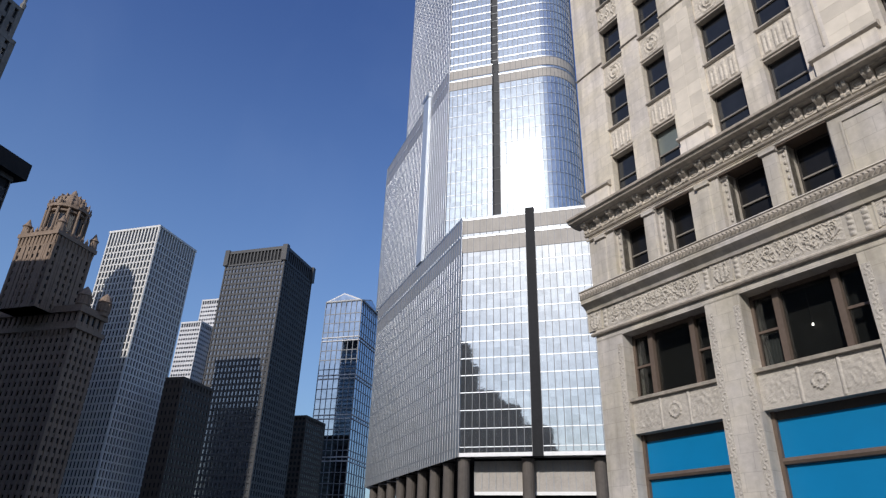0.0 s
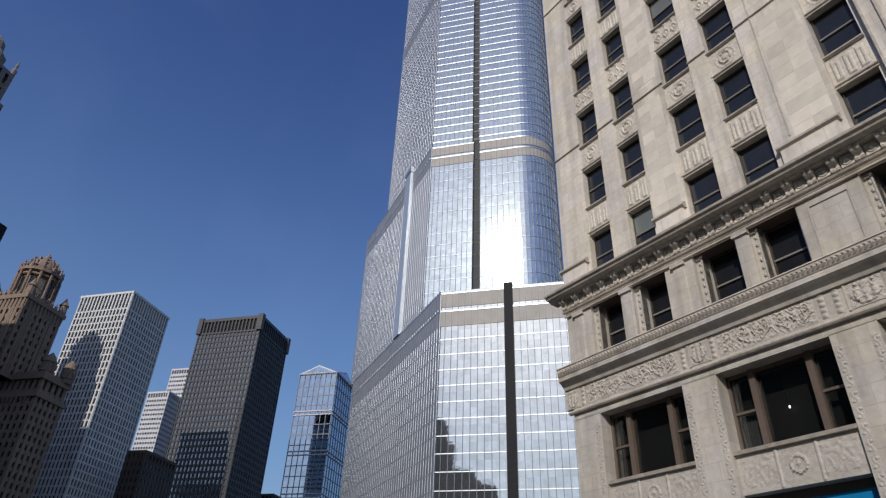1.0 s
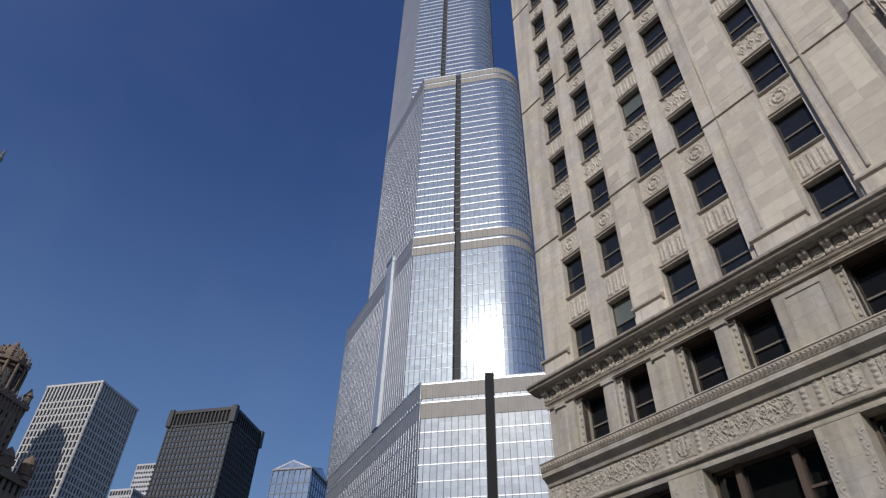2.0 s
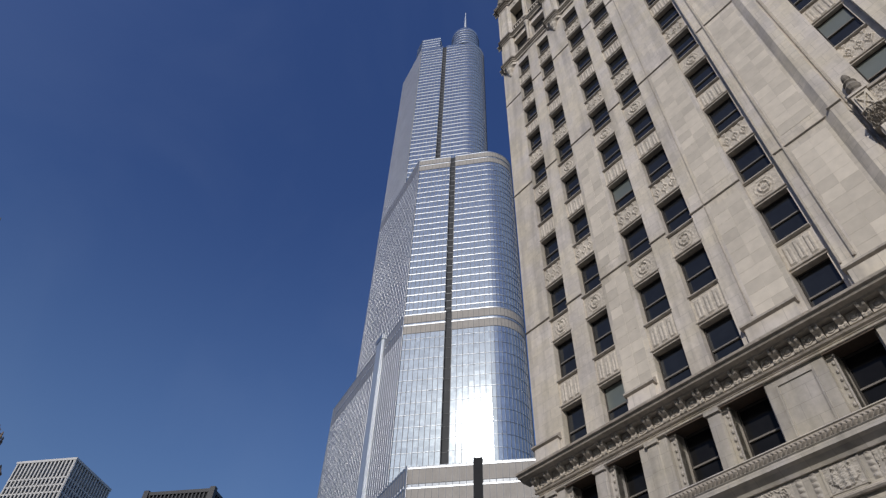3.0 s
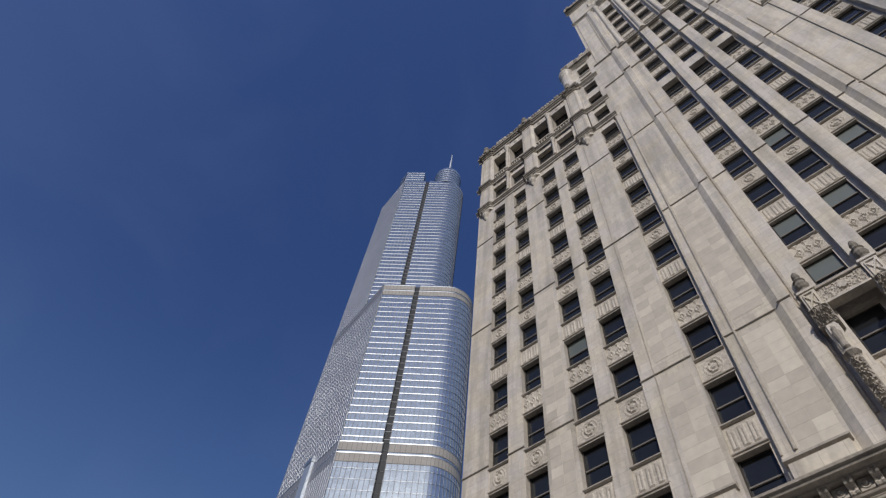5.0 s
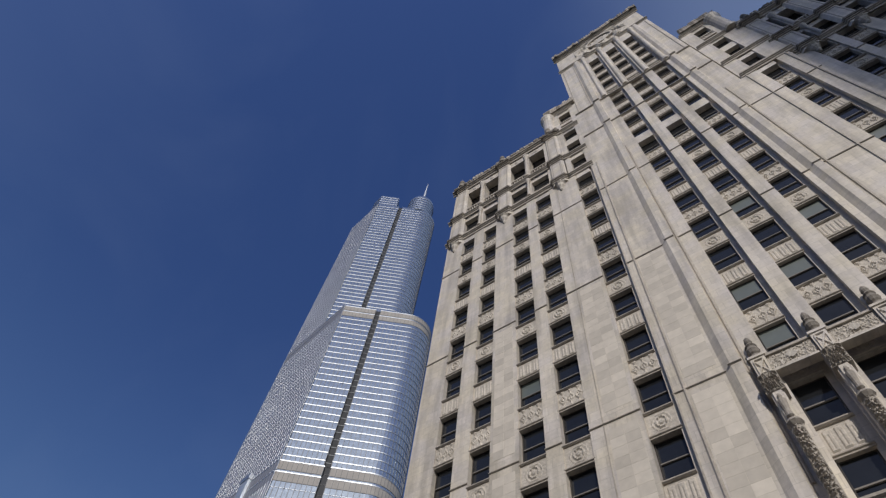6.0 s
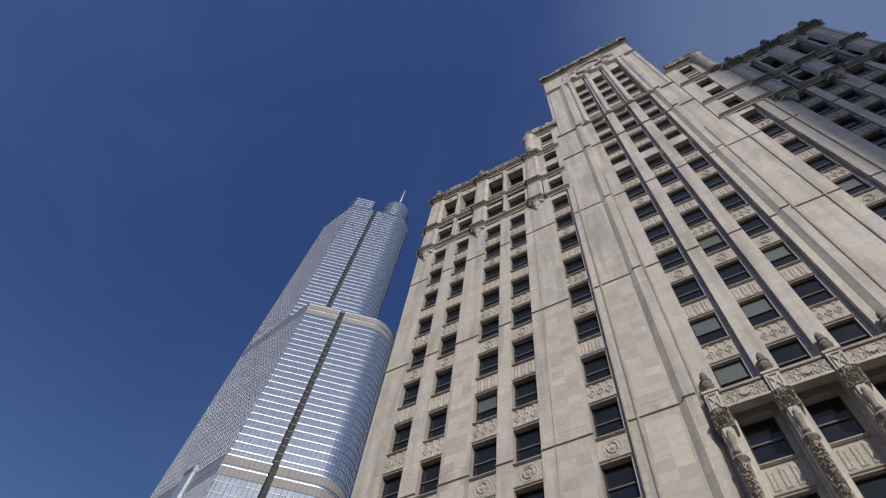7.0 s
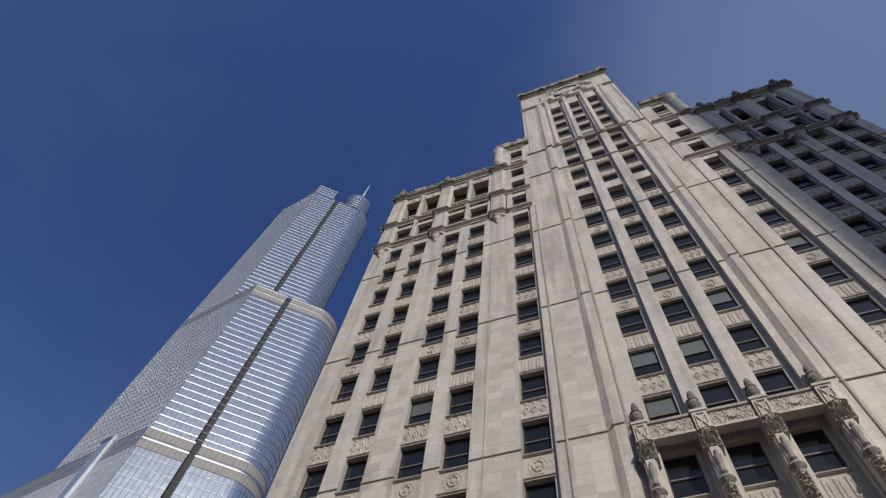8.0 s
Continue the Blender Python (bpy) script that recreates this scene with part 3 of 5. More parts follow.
bead = Solid().relief(-0.12, 0.12, 0, 9.0, 0, 0.05, 8, 420, vine).mesh("carved_strip", BASE_CARVED)
def crest(u, v):
    """A shield between two sprays of leaves, in three framed fields."""
    if min(abs(u - 0.34), abs(u - 0.66)) < 0.012:
        return 0.03
    r = math.hypot((u - 0.5) * 11.5, (v - 0.5) * 3.4)
    if r < 0.8:
        return 0.05 if 0.55 < r or r < 0.2 else 0.02
    return (0.26 * tendrils(u, v, 13.0, 3.0) if not 0.34 < u < 0.66 else 0.0) if 0.15 < v < 0.85 else 0.0


PANEL = Solid().relief(0, 3.68, 0, 1.14, 0, 0.6, 90, 22, crest).mesh("carved_panel", BASE_CARVED)
for a, b in WIDE:
    for x in (a - 0.16, b + 0.16):
        part("carved_strip", bead, None, office, at=(x, -0.086, 0.5))
    # three-light window
    w = part("window", Solid().box(a, a + 0.1, 0.45, 0.6, 7.36, 9.87).box(b - 0.1, b, 0.45, 0.6, 7.36, 9.87).box(a, b, 0.45, 0.6, 7.36, 7.48).box(a, b, 0.45, 0.6, 9.73, 9.87), BROWN, office)
    q = (b - a) / 4
    for x in (a + q, b - q):
        part("mullion", Solid().box(x - 0.1, x + 0.1, 0.35, 0.62, 7.36, 9.83), BROWN, w)
    for x0, x1 in ((a + 0.1, a + q - 0.1), (a + q + 0.1, b - q - 0.1), (b - q + 0.1, b - 0.1)):
        part("pane", Solid().box(x0, x1, 0.52, 0.55, 7.46, 9.73), CLEAR, w)
        if x1 - x0 < 1.2:
            part("meeting_rail", Solid().box(x0, x1, 0.46, 0.58, 8.55, 8.63), BROWN, w)
    # panel with shield
    part("carved_panel", PANEL, None, office, at=(a, 0.1, 6.11))
    part("sill", Solid().moulding(((0, 0), (0.12, 0.0), (0.16, 0.1), (0, 0.14)), a, b, 0.1, 7.25), LEDGE, office)
    # blue hoarding panels
    sf = part("shopfront", Solid().box(a, a + 0.12, 0.4, 0.7, 0, 6.11), BROWN, office, "bronze shopfront frame")
    part("jamb", Solid().box(b - 0.12, b, 0.4, 0.7, 0, 6.11), BROWN, sf)
    part("transom_bar", Solid().moulding(((0, 0), (0.1, 0.02), (0.14, 0.1), (0.1, 0.2), (0, 0.22)), a + 0.12, b - 0.12, 0.5, 4.56), BROWN, sf)
    part("upper_panel", Solid().box(a + 0.12, b - 0.12, 0.52, 0.58, 4.78, 5.86), BLUE, sf, "bright blue covering panel")
    # dark strip painted in as the shadow the carved panel throws
    part("head_shadow", Solid().box(a + 0.12, b - 0.12, 0.5, 0.6, 5.86, 6.11), SASH, sf, "dark strip standing in for the soffit shadow")
    part("lower_panel", Solid().box(a + 0.12, b - 0.12, 0.52, 0.58, 0.3, 4.56), BLUE, sf, "bright blue covering panel")

# upper wings: two cornices, attic windows, loggia and parapet
CROWN = ((0, 0), (0.05, 0.0), (0.07, 0.08), (0.05, 0.12), (0.05, 0.26), (0.14, 0.32), (0.16, 0.4), (0.24, 0.44), (0.26, 0.54), (0.1, 0.62), (0, 0.62))
WINGS = [(LEFT, -5.4, [0, 1, 2, 3], 0.0, 0.0), (12.9, RIGHT, [9, 10, 11, 12], SET, -1.1)]


BALUSTERS = {}


def balustrade(a, b, y, z0, z1):
    """A pierced parapet: base, rail and turned balusters between."""
    base = part("balustrade", Solid().box(a, b, y - 0.06, y + 0.16, z0, z0 + 0.16), CARVED, office)
    part("rail", Solid().box(a, b, y - 0.06, y + 0.16, z1 - 0.18, z1), CARVED, base)
    h = round(z1 - z0 - 0.34, 2)
    if h not in BALUSTERS:
        BALUSTERS[h] = Solid().turned(0, 0, ((0.05, 0), (0.1, 0.3 * h), (0.05, 0.75 * h), (0.07, h)), 6).mesh("baluster", CARVED)
    n = max(3, round((b - a) / 0.26))
    for i in range(n):
        part("baluster", BALUSTERS[h], None, base, at=(a + (b - a) * (i + 0.5) / n, y + 0.05, z0 + 0.16))


for x0, x1, cols, Y, D in WINGS:
    part("cornice", Solid().moulding(CROWN, x0 - 0.2, x1 + 0.2, Y, 51.6 + D), LEDGE, office, "weathered upper cornice")
    part("cornice", Solid().moulding(CROWN, x0 - 0.25, x1 + 0.25, Y - 0.06, 56.2 + D), LEDGE, office, "weathered upper cornice")
    part("cornice", Solid().moulding(tuple((o * 1.5, u * 1.3) for o, u in CROWN), x0 - 0.3, x1 + 0.3, Y - 0.08, 63.6 + D), LEDGE, office, "weathered crowning cornice")
    part("parapet", Solid().box(x0 - 0.1, x1, Y - 0.05, Y + 0.6, 64.4 + D, 65.3 + D), TERRA, office)
    bays = []
    for c in cols[::2]:
        m = (BAYS[c][1] + BAYS[c + 1][0]) / 2
        bays += [(BAYS[c][0] - 0.16, m - 0.24), (m + 0.24, BAYS[c + 1][1] + 0.16)]
    cut = [x0] + [e for b in bays for e in b] + [x1]
    for i in range(0, len(cut), 2):
        wall_strip(cut[i], cut[i + 1], 51.5 + D, 56.3 + D, Y, Y + 0.75)
        wall_strip(cut[i], cut[i + 1], 56.8 + D, 63.7 + D, Y - 0.08, Y + 0.75)
    for a, b in bays:
        sash_window(a, b, 53.2 + D, 55.5 + D, Y + 0.45)
        wall_strip(a, b, 51.5 + D, 53.2 + D, Y + 0.08, Y + 0.72, name="wall_panel")
        wall_strip(a, b, 55.5 + D, 56.3 + D, Y + 0.08, Y + 0.72, name="wall_panel")
        sash_window(a, b, 57.4 + D, 62.4 + D, Y + 0.74, dark=True)
        balustrade(a, b, Y + 0.05, 56.85 + D, 58.5 + D)
        part("lintel", Solid().box(a, b, Y - 0.02, Y + 0.72, 62.4 + D, 63.7 + D), TERRA, office)
        part("keystone", Solid().knob((a + b) / 2, Y - 0.02, 63.0 + D, 0.3, 0.36, 0.09, 10), CARVED, office)
    for i in (1, 3):
        m = (BAYS[cols[i - 1]][1] + BAYS[cols[i]][0]) / 2
        for z0, z1, r in ((57.0, 62.6, 0.17), (52.4, 56.1, 0.13)):
            k = (z1 - z0) / 5.6
            part("colonnette", Solid().turned(m, Y - 0.14, tuple((r * q, z0 + D + h * k) for q, h in ((1.4, 0.0), (1.6, 0.15), (1.5, 0.35), (1.0, 0.5), (1.05, 2.4), (0.9, 4.4), (1.1, 4.5), (1.0, 4.65), (1.5, 5.1), (1.8, 5.3), (1.8, 5.6))), 12), CARVED, office)
    mids = [(x0 + 0.82), (BAYS[cols[1]][1] + BAYS[cols[2]][0]) / 2, x1 - 0.82]
    for m in mids:
        part("corbel", Solid().prism([(m - 0.74, Y + 0.01), (m - 0.52, Y - 0.22), (m + 0.52, Y - 0.22), (m + 0.74, Y + 0.01)], 51.2 + D, 63.6 + D), TERRA, office)
        part("corbel_base", Solid().turned(m, Y, ((0.05, 50.0 + D), (0.15, 50.15 + D), (0.16, 50.4 + D), (0.32, 50.7 + D), (0.36, 51.0 + D), (0.5, 51.2 + D)), 10), CARVED, office)
        for z0, z1 in ((52.5, 55.9), (57.2, 63.2)):
            fr = Solid().box(m - 0.4, m - 0.34, Y - 0.25, Y - 0.2, z0 + D, z1 + D).box(m + 0.34, m + 0.4, Y - 0.25, Y - 0.2, z0 + D, z1 + D)
            part("panel_moulding", fr.box(m - 0.34, m + 0.34, Y - 0.25, Y - 0.2, z0 + D, z0 + 0.06 + D).box(m - 0.34, m + 0.34, Y - 0.25, Y - 0.2, z1 - 0.06 + D, z1 + D), LEDGE, office)
        for z, r in ((51.6, 0.22), (56.2, 0.27), (63.6, 0.38)):
            for dz, h, g in ((0.0, 0.1, 0.25), (0.1, 0.16, 0.15), (0.26, 0.14, 0.55), (0.4, 0.14, 0.9), (0.54, 0.1, 1.0)):
                o = r * g
                part("cornice_break", Solid().prism([(m - 0.76 - o, Y + 0.02), (m - 0.54 - o * 0.5, Y - 0.24 - o), (m + 0.54 + o * 0.5, Y - 0.24 - o), (m + 0.76 + o, Y + 0.02)], z + dz + D, z + dz + h + D), LEDGE if g < 0.6 else SOOT, office)
    # worn carved cresting of uneven lumps
    x = x0 - 0.1
    while x < x1:
        w, h = 0.35 + 0.5 * rnd.random(), 0.3 + 0.5 * rnd.random()
        part("crest_block", Solid().relief(x, x + w, 64.4 + D, 64.4 + h + D, Y - 0.5, Y - 0.2, 8, 6, lambda u, v: 0.12 * abs(math.sin(u * 7)) * math.sin(math.pi * v)), SOOT if rnd.random() < 0.6 else LEDGE, office)
        x += w + 0.12 * rnd.random()
    for m in mids:
        part("finial", Solid().turned(m, Y - 0.4, ((0.3, 64.4 + D), (0.34, 64.9 + D), (0.18, 65.1 + D), (0.3, 65.4 + D), (0.26, 65.8 + D), (0.06, 66.1 + D)), 10), SOOT, office)

# centre block between wings and tower, with turret blocks
for c, sg in ((4, -1), (8, 1)):
    a, b = BAYS[c]
    x0, x1 = (-6.7, -3.1) if sg < 0 else (9.105, 13.0)
    wall_strip(x0, a, WING_TOP, 71.4)
    wall_strip(b, x1, WING_TOP, 71.4)
    for z0, z1 in ((53.2, 55.4), (57.4, 59.6), (61.0, 63.2), (67.0, 69.6)):
        sash_window(a, b, z0, z1, 0.45)
    for z0, z1 in ((51.5, 53.2), (55.4, 57.4), (59.6, 61.0), (63.2, 67.0), (69.6, 71.4)):
        wall_strip(a, b, z0, z1, 0.08, 0.7, name="wall_panel")
    for z in (51.6, 56.2, 63.7, 70.4):
        part("cornice", Solid().moulding(CROWN, (x0 - 0.1) if sg < 0 else 9.15, -3.2 if sg < 0 else x1 + 0.1, 0, z), LEDGE, office, "weathered upper cornice")
    balustrade(a, b, 0.0, 65.6, 66.9)
    tx = (x0 + 0.55) if sg < 0 else (x1 - 0.55)
    part("turret", Solid().turned(tx, 0.1, ((0.62, 63.9), (0.7, 64.3), (0.6, 64.6), (0.6, 69.4), (0.72, 69.7), (0.72, 69.9), (0.82, 70.2), (0.82, 70.6), (0.6, 71.0), (0.64, 71.3), (0.4, 71.8), (0.42, 72.1), (0.12, 72.5)), 16), TERRA, office)
    for j in range(9):
        x, h = x0 + 0.3 + j * 0.4, 0.5 + 0.9 * rnd.random()
        part("crest_block", Solid().relief(x, x + 0.42, 71.0, 71.2 + h, -0.42, -0.1, 8, 6, lambda u, v: 0.14 * abs(math.sin(u * 6)) * math.sin(math.pi * v)), SOOT if rnd.random() < 0.6 else LEDGE, office)

# clock tower
TW0, TW1, TTOP = -3.1, 9.0, 94.6
tw = [TW0] + [e for c in (5, 6, 7) for e in (BAYS[c][0], BAYS[c][1] + SIDE[c])] + [TW1]
for i in range(0, len(tw), 2):
    wall_strip(tw[i], tw[i + 1], WING_TOP, 87.0)
for c in (5, 6, 7):
    a, b = BAYS[c]
    wall_strip(b, b + SIDE[c], WING_TOP, 87.0, SINK[c], 0.75, name="channel_side")
    for k in range(10, 19):
        head = HEAD + STOREY * k
        sash_window(a, b, head - TALL, head, 0.5)
        key = (round(b - a, 2), 0)
        if k < 18:
            p = part("spandrel", SPANDRELS[key], None, office, at=(a, 0.36, head))
            trim_under_over(p, key[0], STOREY - TALL)
    wall_strip(a, b, HEAD + STOREY * 18, 87.0, 0.05, 0.7, name="wall_panel")
    wall_strip(a, b, WING_TOP, HEAD + STOREY * 10 - TALL, 0.05, 0.7, name="wall_panel")
for z, g in ((58.8, 1.6), (66.3, 2.2)):
    big = tuple((o * g, u * g) for o, u in STRING)
    part("string_course", Solid().moulding(big, TW0 - 0.05, TW1 + 0.05, 0, z), LEDGE, office)
    for a, b in ((-1.03, -0.46), (7.2, 7.65)):
        part("string_course", Solid().moulding(big, a - 0.05, b + 0.05, -0.21, z + 0.08), LEDGE, office)
for c in (5, 6, 7):
    a, b = BAYS[c]
    balustrade(a, b, 0.0, 66.7, 67.5)
for x in (0.12, 2.43, 4.73, 6.72):
    part("tower_pier", Solid().turned(x, 0.0, ((0.3, 66.7), (0.32, 67.2), (0.22, 67.5), (0.22, 85.4), (0.3, 85.7), (0.24, 85.9), (0.38, 86.5), (0.4, 86.7)), 12), TERRA, office)
part("tower_top", Solid().box(TW0, TW1, 0, 0.75, 87.0, TTOP), TERRA, office)
for x in (TW0 + 0.35, TW0 + 1.75, TW1 - 1.75, TW1 - 0.35):
    part("upright_moulding", Solid().prism([(x - 0.05, 0.02), (x - 0.04, -0.07), (x + 0.04, -0.07), (x + 0.05, 0.02)], 66.9, 86.6), LEDGE, office)
part("cornice", Solid().moulding(CROWN, TW0 - 0.15, TW1 + 0.15, 0, 87.0), LEDGE, office, "weathered tower cornice")
part("cornice", Solid().moulding(tuple((o * 1.8, u * 1.5) for o, u in CROWN), TW0 - 0.3, TW1 + 0.3, 0, TTOP - 0.2), LEDGE, office, "weathered tower cornice")


def swags(u, v):
    """Deep scrolls and swags that curl out from the clock on both sides."""
    x, z = (u - 0.5) * 7.4, (v - 0.5) * 6.2
    r, a = math.hypot(x, z), math.atan2(z, abs(x))
    rays = 0.3 * max(0.0, math.sin(a * 7 + r * 2.2)) * (1 if 1.9 < r < 3.6 else 0)
    return rays + 1.2 * tendrils(u, v, 10.0, 5.0) if r > 1.9 else 0.0


part("clock_panel", Solid().relief(-0.55, 6.85, 88.0, 94.2, -0.02, 0.1, 90, 60, swags), CARVED, office, "carved scroll panel round the clock")
clock = part("clock", Solid().ring(3.15, 0, 91.1, 1.95, 0.3, 0.35, 32), CARVED, office, "round clock face with moulded stone rim")
part("clock_face", Solid().ring(3.15, 0, 91.1, 1.66, 1.6, 0.16, 32), TERRA, clock)
for j in range(12):
    a = j * math.pi / 6
    part("hour_mark", Solid().knob(3.15 + 1.35 * math.sin(a), -0.16, 91.1 + 1.35 * math.cos(a), 0.1, 0.1, 0.05, 6), SASH, clock)
x = TW0 - 0.3
while x < TW1 + 0.1:
    w, h = 0.4 + 0.6 * rnd.random(), 0.5 + 1.1 * rnd.random()
    part("crest_block", Solid().relief(x, x + w, TTOP + 0.6, TTOP + 0.7 + h, -0.62, -0.2, 8, 6, lambda u, v: 0.16 * abs(math.sin(u * 6)) * math.sin(math.pi * v)), SOOT if rnd.random() < 0.65 else LEDGE, office)
    x += w + 0.1 * rnd.random()
for j in range(5):
    part("finial", Solid().turned(TW0 + 0.3 + j * (TW1 - TW0 - 0.6) / 4, -0.4, ((0.35, TTOP + 0.6), (0.42, TTOP + 1.2), (0.2, TTOP + 1.5), (0.34, TTOP + 1.8), (0.3, TTOP + 2.2), (0.05, TTOP + 2.5)), 10), SOOT, office)

# balcony with pinnacled piers under the tower bays
for x in (0.06, 2.36, 4.62, 6.9):
    p = part("bay_pier", Solid().box(x - 0.23, x + 0.23, -0.45, 0.05, 15.4, 21.92), TERRA, office)
    part("carved_strip", Solid().relief(x - 0.22, x + 0.22, 15.5, 19.0, -0.46, -0.4, 18, 140, lambda u, v: 0.12 * math.sin(math.pi * u) + 1.5 * tendrils(v, u, 22.0, 2.6)), LEDGE, p)
    part("niche", Solid().prism([(x - 0.22, -0.44), (x - 0.15, -0.55), (x + 0.15, -0.55), (x + 0.22, -0.44)], 19.15, 20.62), TERRA, p)
    part("figure", Solid().turned(x, -0.56, ((0.04, 19.2), (0.13, 19.3), (0.1, 19.6), (0.14, 19.95), (0.15, 20.1), (0.06, 20.2), (0.09, 20.32), (0.05, 20.44)), 10), GRIMY, p)
    part("collar", Solid().turned(x, -0.44, ((0.06, 18.75), (0.2, 18.88), (0.3, 19.02), (0.24, 19.15)), 10), GRIMY, p)
    part("capital", Solid().relief(x - 0.35, x + 0.35, 20.62, 21.47, -0.56, 0.0, 26, 26, lambda u, v: 0.2 * (v - 0.3) + 0.08 * math.sin(math.pi * u) + 1.7 * tendrils(u, v, 7.0, 6.0)), LEDGE, p)
    part("pedestal", Solid().box(x - 0.28, x + 0.28, -0.5, 0.0, 21.47, 22.67).box(x - 0.33, x + 0.33, -0.55, 0.0, 22.67, 22.79).relief(x - 0.22, x + 0.22, 21.62, 22.52, -0.505, -0.45, 16, 24, lambda u, v: 0.06 if min(abs(u - v), abs(u + v - 1)) < 0.1 or max(abs(u - 0.5), abs(v - 0.5)) > 0.42 else 0.0), TERRA, p)
    part("pinnacle", Solid().turned(x, -0.27, ((0.25, 22.79), (0.25, 22.92), (0.15, 23.0), (0.22, 23.1), (0.27, 23.28), (0.19, 23.5), (0.24, 23.58), (0.13, 23.76), (0.16, 23.9), (0.12, 24.1), (0.03, 24.25)), 12), SOOT, p, "weathered carved pinnacle")
for a, b in ((0.35, 2.06), (2.66, 4.32), (4.92, 6.6)):
    bal = part("balcony", Solid().relief(a, b, 21.82, 22.62, -0.36, 0.0, 36, 18, lambda u, v: max(0.8 * tendrils(u, v, 9.0, 4.0), 0.08 if math.hypot((u - 0.5) * 5, (v - 0.5) * 2.4) < 0.6 else 0.0)), CARVED, office, "carved balcony front between pinnacled piers")
    part("coping", Solid().box(a, b, -0.45, 0.0, 22.62, 22.74), LEDGE, bal)
    part("soffit", Solid().box(a, b, -0.42, 0.0, 21.72, 21.82), TERRA, bal)

# dressed blocks on the broad piers of the lower storeys
BLOCK_TERRA = surface("terracotta_block", (0.61, 0.558, 0.482), 0.55, grain=3.0, vary=0.12, stain=0.3, bump=0.1, per_object=0.13)
for x0, x1, n in ((-6.5, -5.15, 2), (-2.8, -1.4, 2), (-12.25, -11.05, 2)):
    w = (x1 - x0) / n
    me = Solid().prism([(0.002, 0.02), (0.005, -0.008), (w - 0.005, -0.008), (w - 0.002, 0.02)], 0.003, 0.547).mesh("terracotta_block", BLOCK_TERRA)
    for j in range(34):
        z = 15.6 + 0.55 * j
        if any(abs(z + 0.27 - q) < 0.45 for q in (23.25, 34.7)):
            continue
        for i in range(n):
            part("terracotta_block", me, None, office, at=(x0 + i * w, 0, z))

# body behind the front, closing the rooms; near-black stands in for their darkness
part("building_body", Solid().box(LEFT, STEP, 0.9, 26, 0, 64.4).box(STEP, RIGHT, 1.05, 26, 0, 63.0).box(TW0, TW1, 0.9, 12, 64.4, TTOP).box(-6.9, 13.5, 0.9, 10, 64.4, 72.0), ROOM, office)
part("side_wall", Solid().box(LEFT, LEFT + 0.6, 0.76, 26.2, 0, 65.0), TERRA, office)


# ---- distant buildings ----
GRID = radians(41)
U = Vector((math.cos(GRID), math.sin(GRID)))
N = Vector((math.sin(GRID), -math.cos(GRID)))


def bearing(az, d):
    return Vector((d * math.sin(radians(az)), d * math.cos(radians(az))))


def outline(*pts):
    return [(p[0], p[1]) for p in pts]


def grown(pts, r):
    """The outline moved outwards by r metres; the corners are mitred."""
    n, out = len(pts), []
    for i in range(n):
        a, b, c = Vector(pts[i - 1]), Vector(pts[i]), Vector(pts[(i + 1) % n])
        d1, d2 = (b - a).normalized(), (c - b).normalized()
        n1, n2 = Vector((d1.y, -d1.x)), Vector((d2.y, -d2.x))
        m = n1 + n2
        out.append(tuple(b + m * (r / max(0.3, 1 + n1.dot(n2)))))
    return out


# glass tower, four setbacks
glass_tower = thing("glass_skyscraper", "silver-blue glass skyscraper with steel bands and stepped setbacks", "skyscraper")


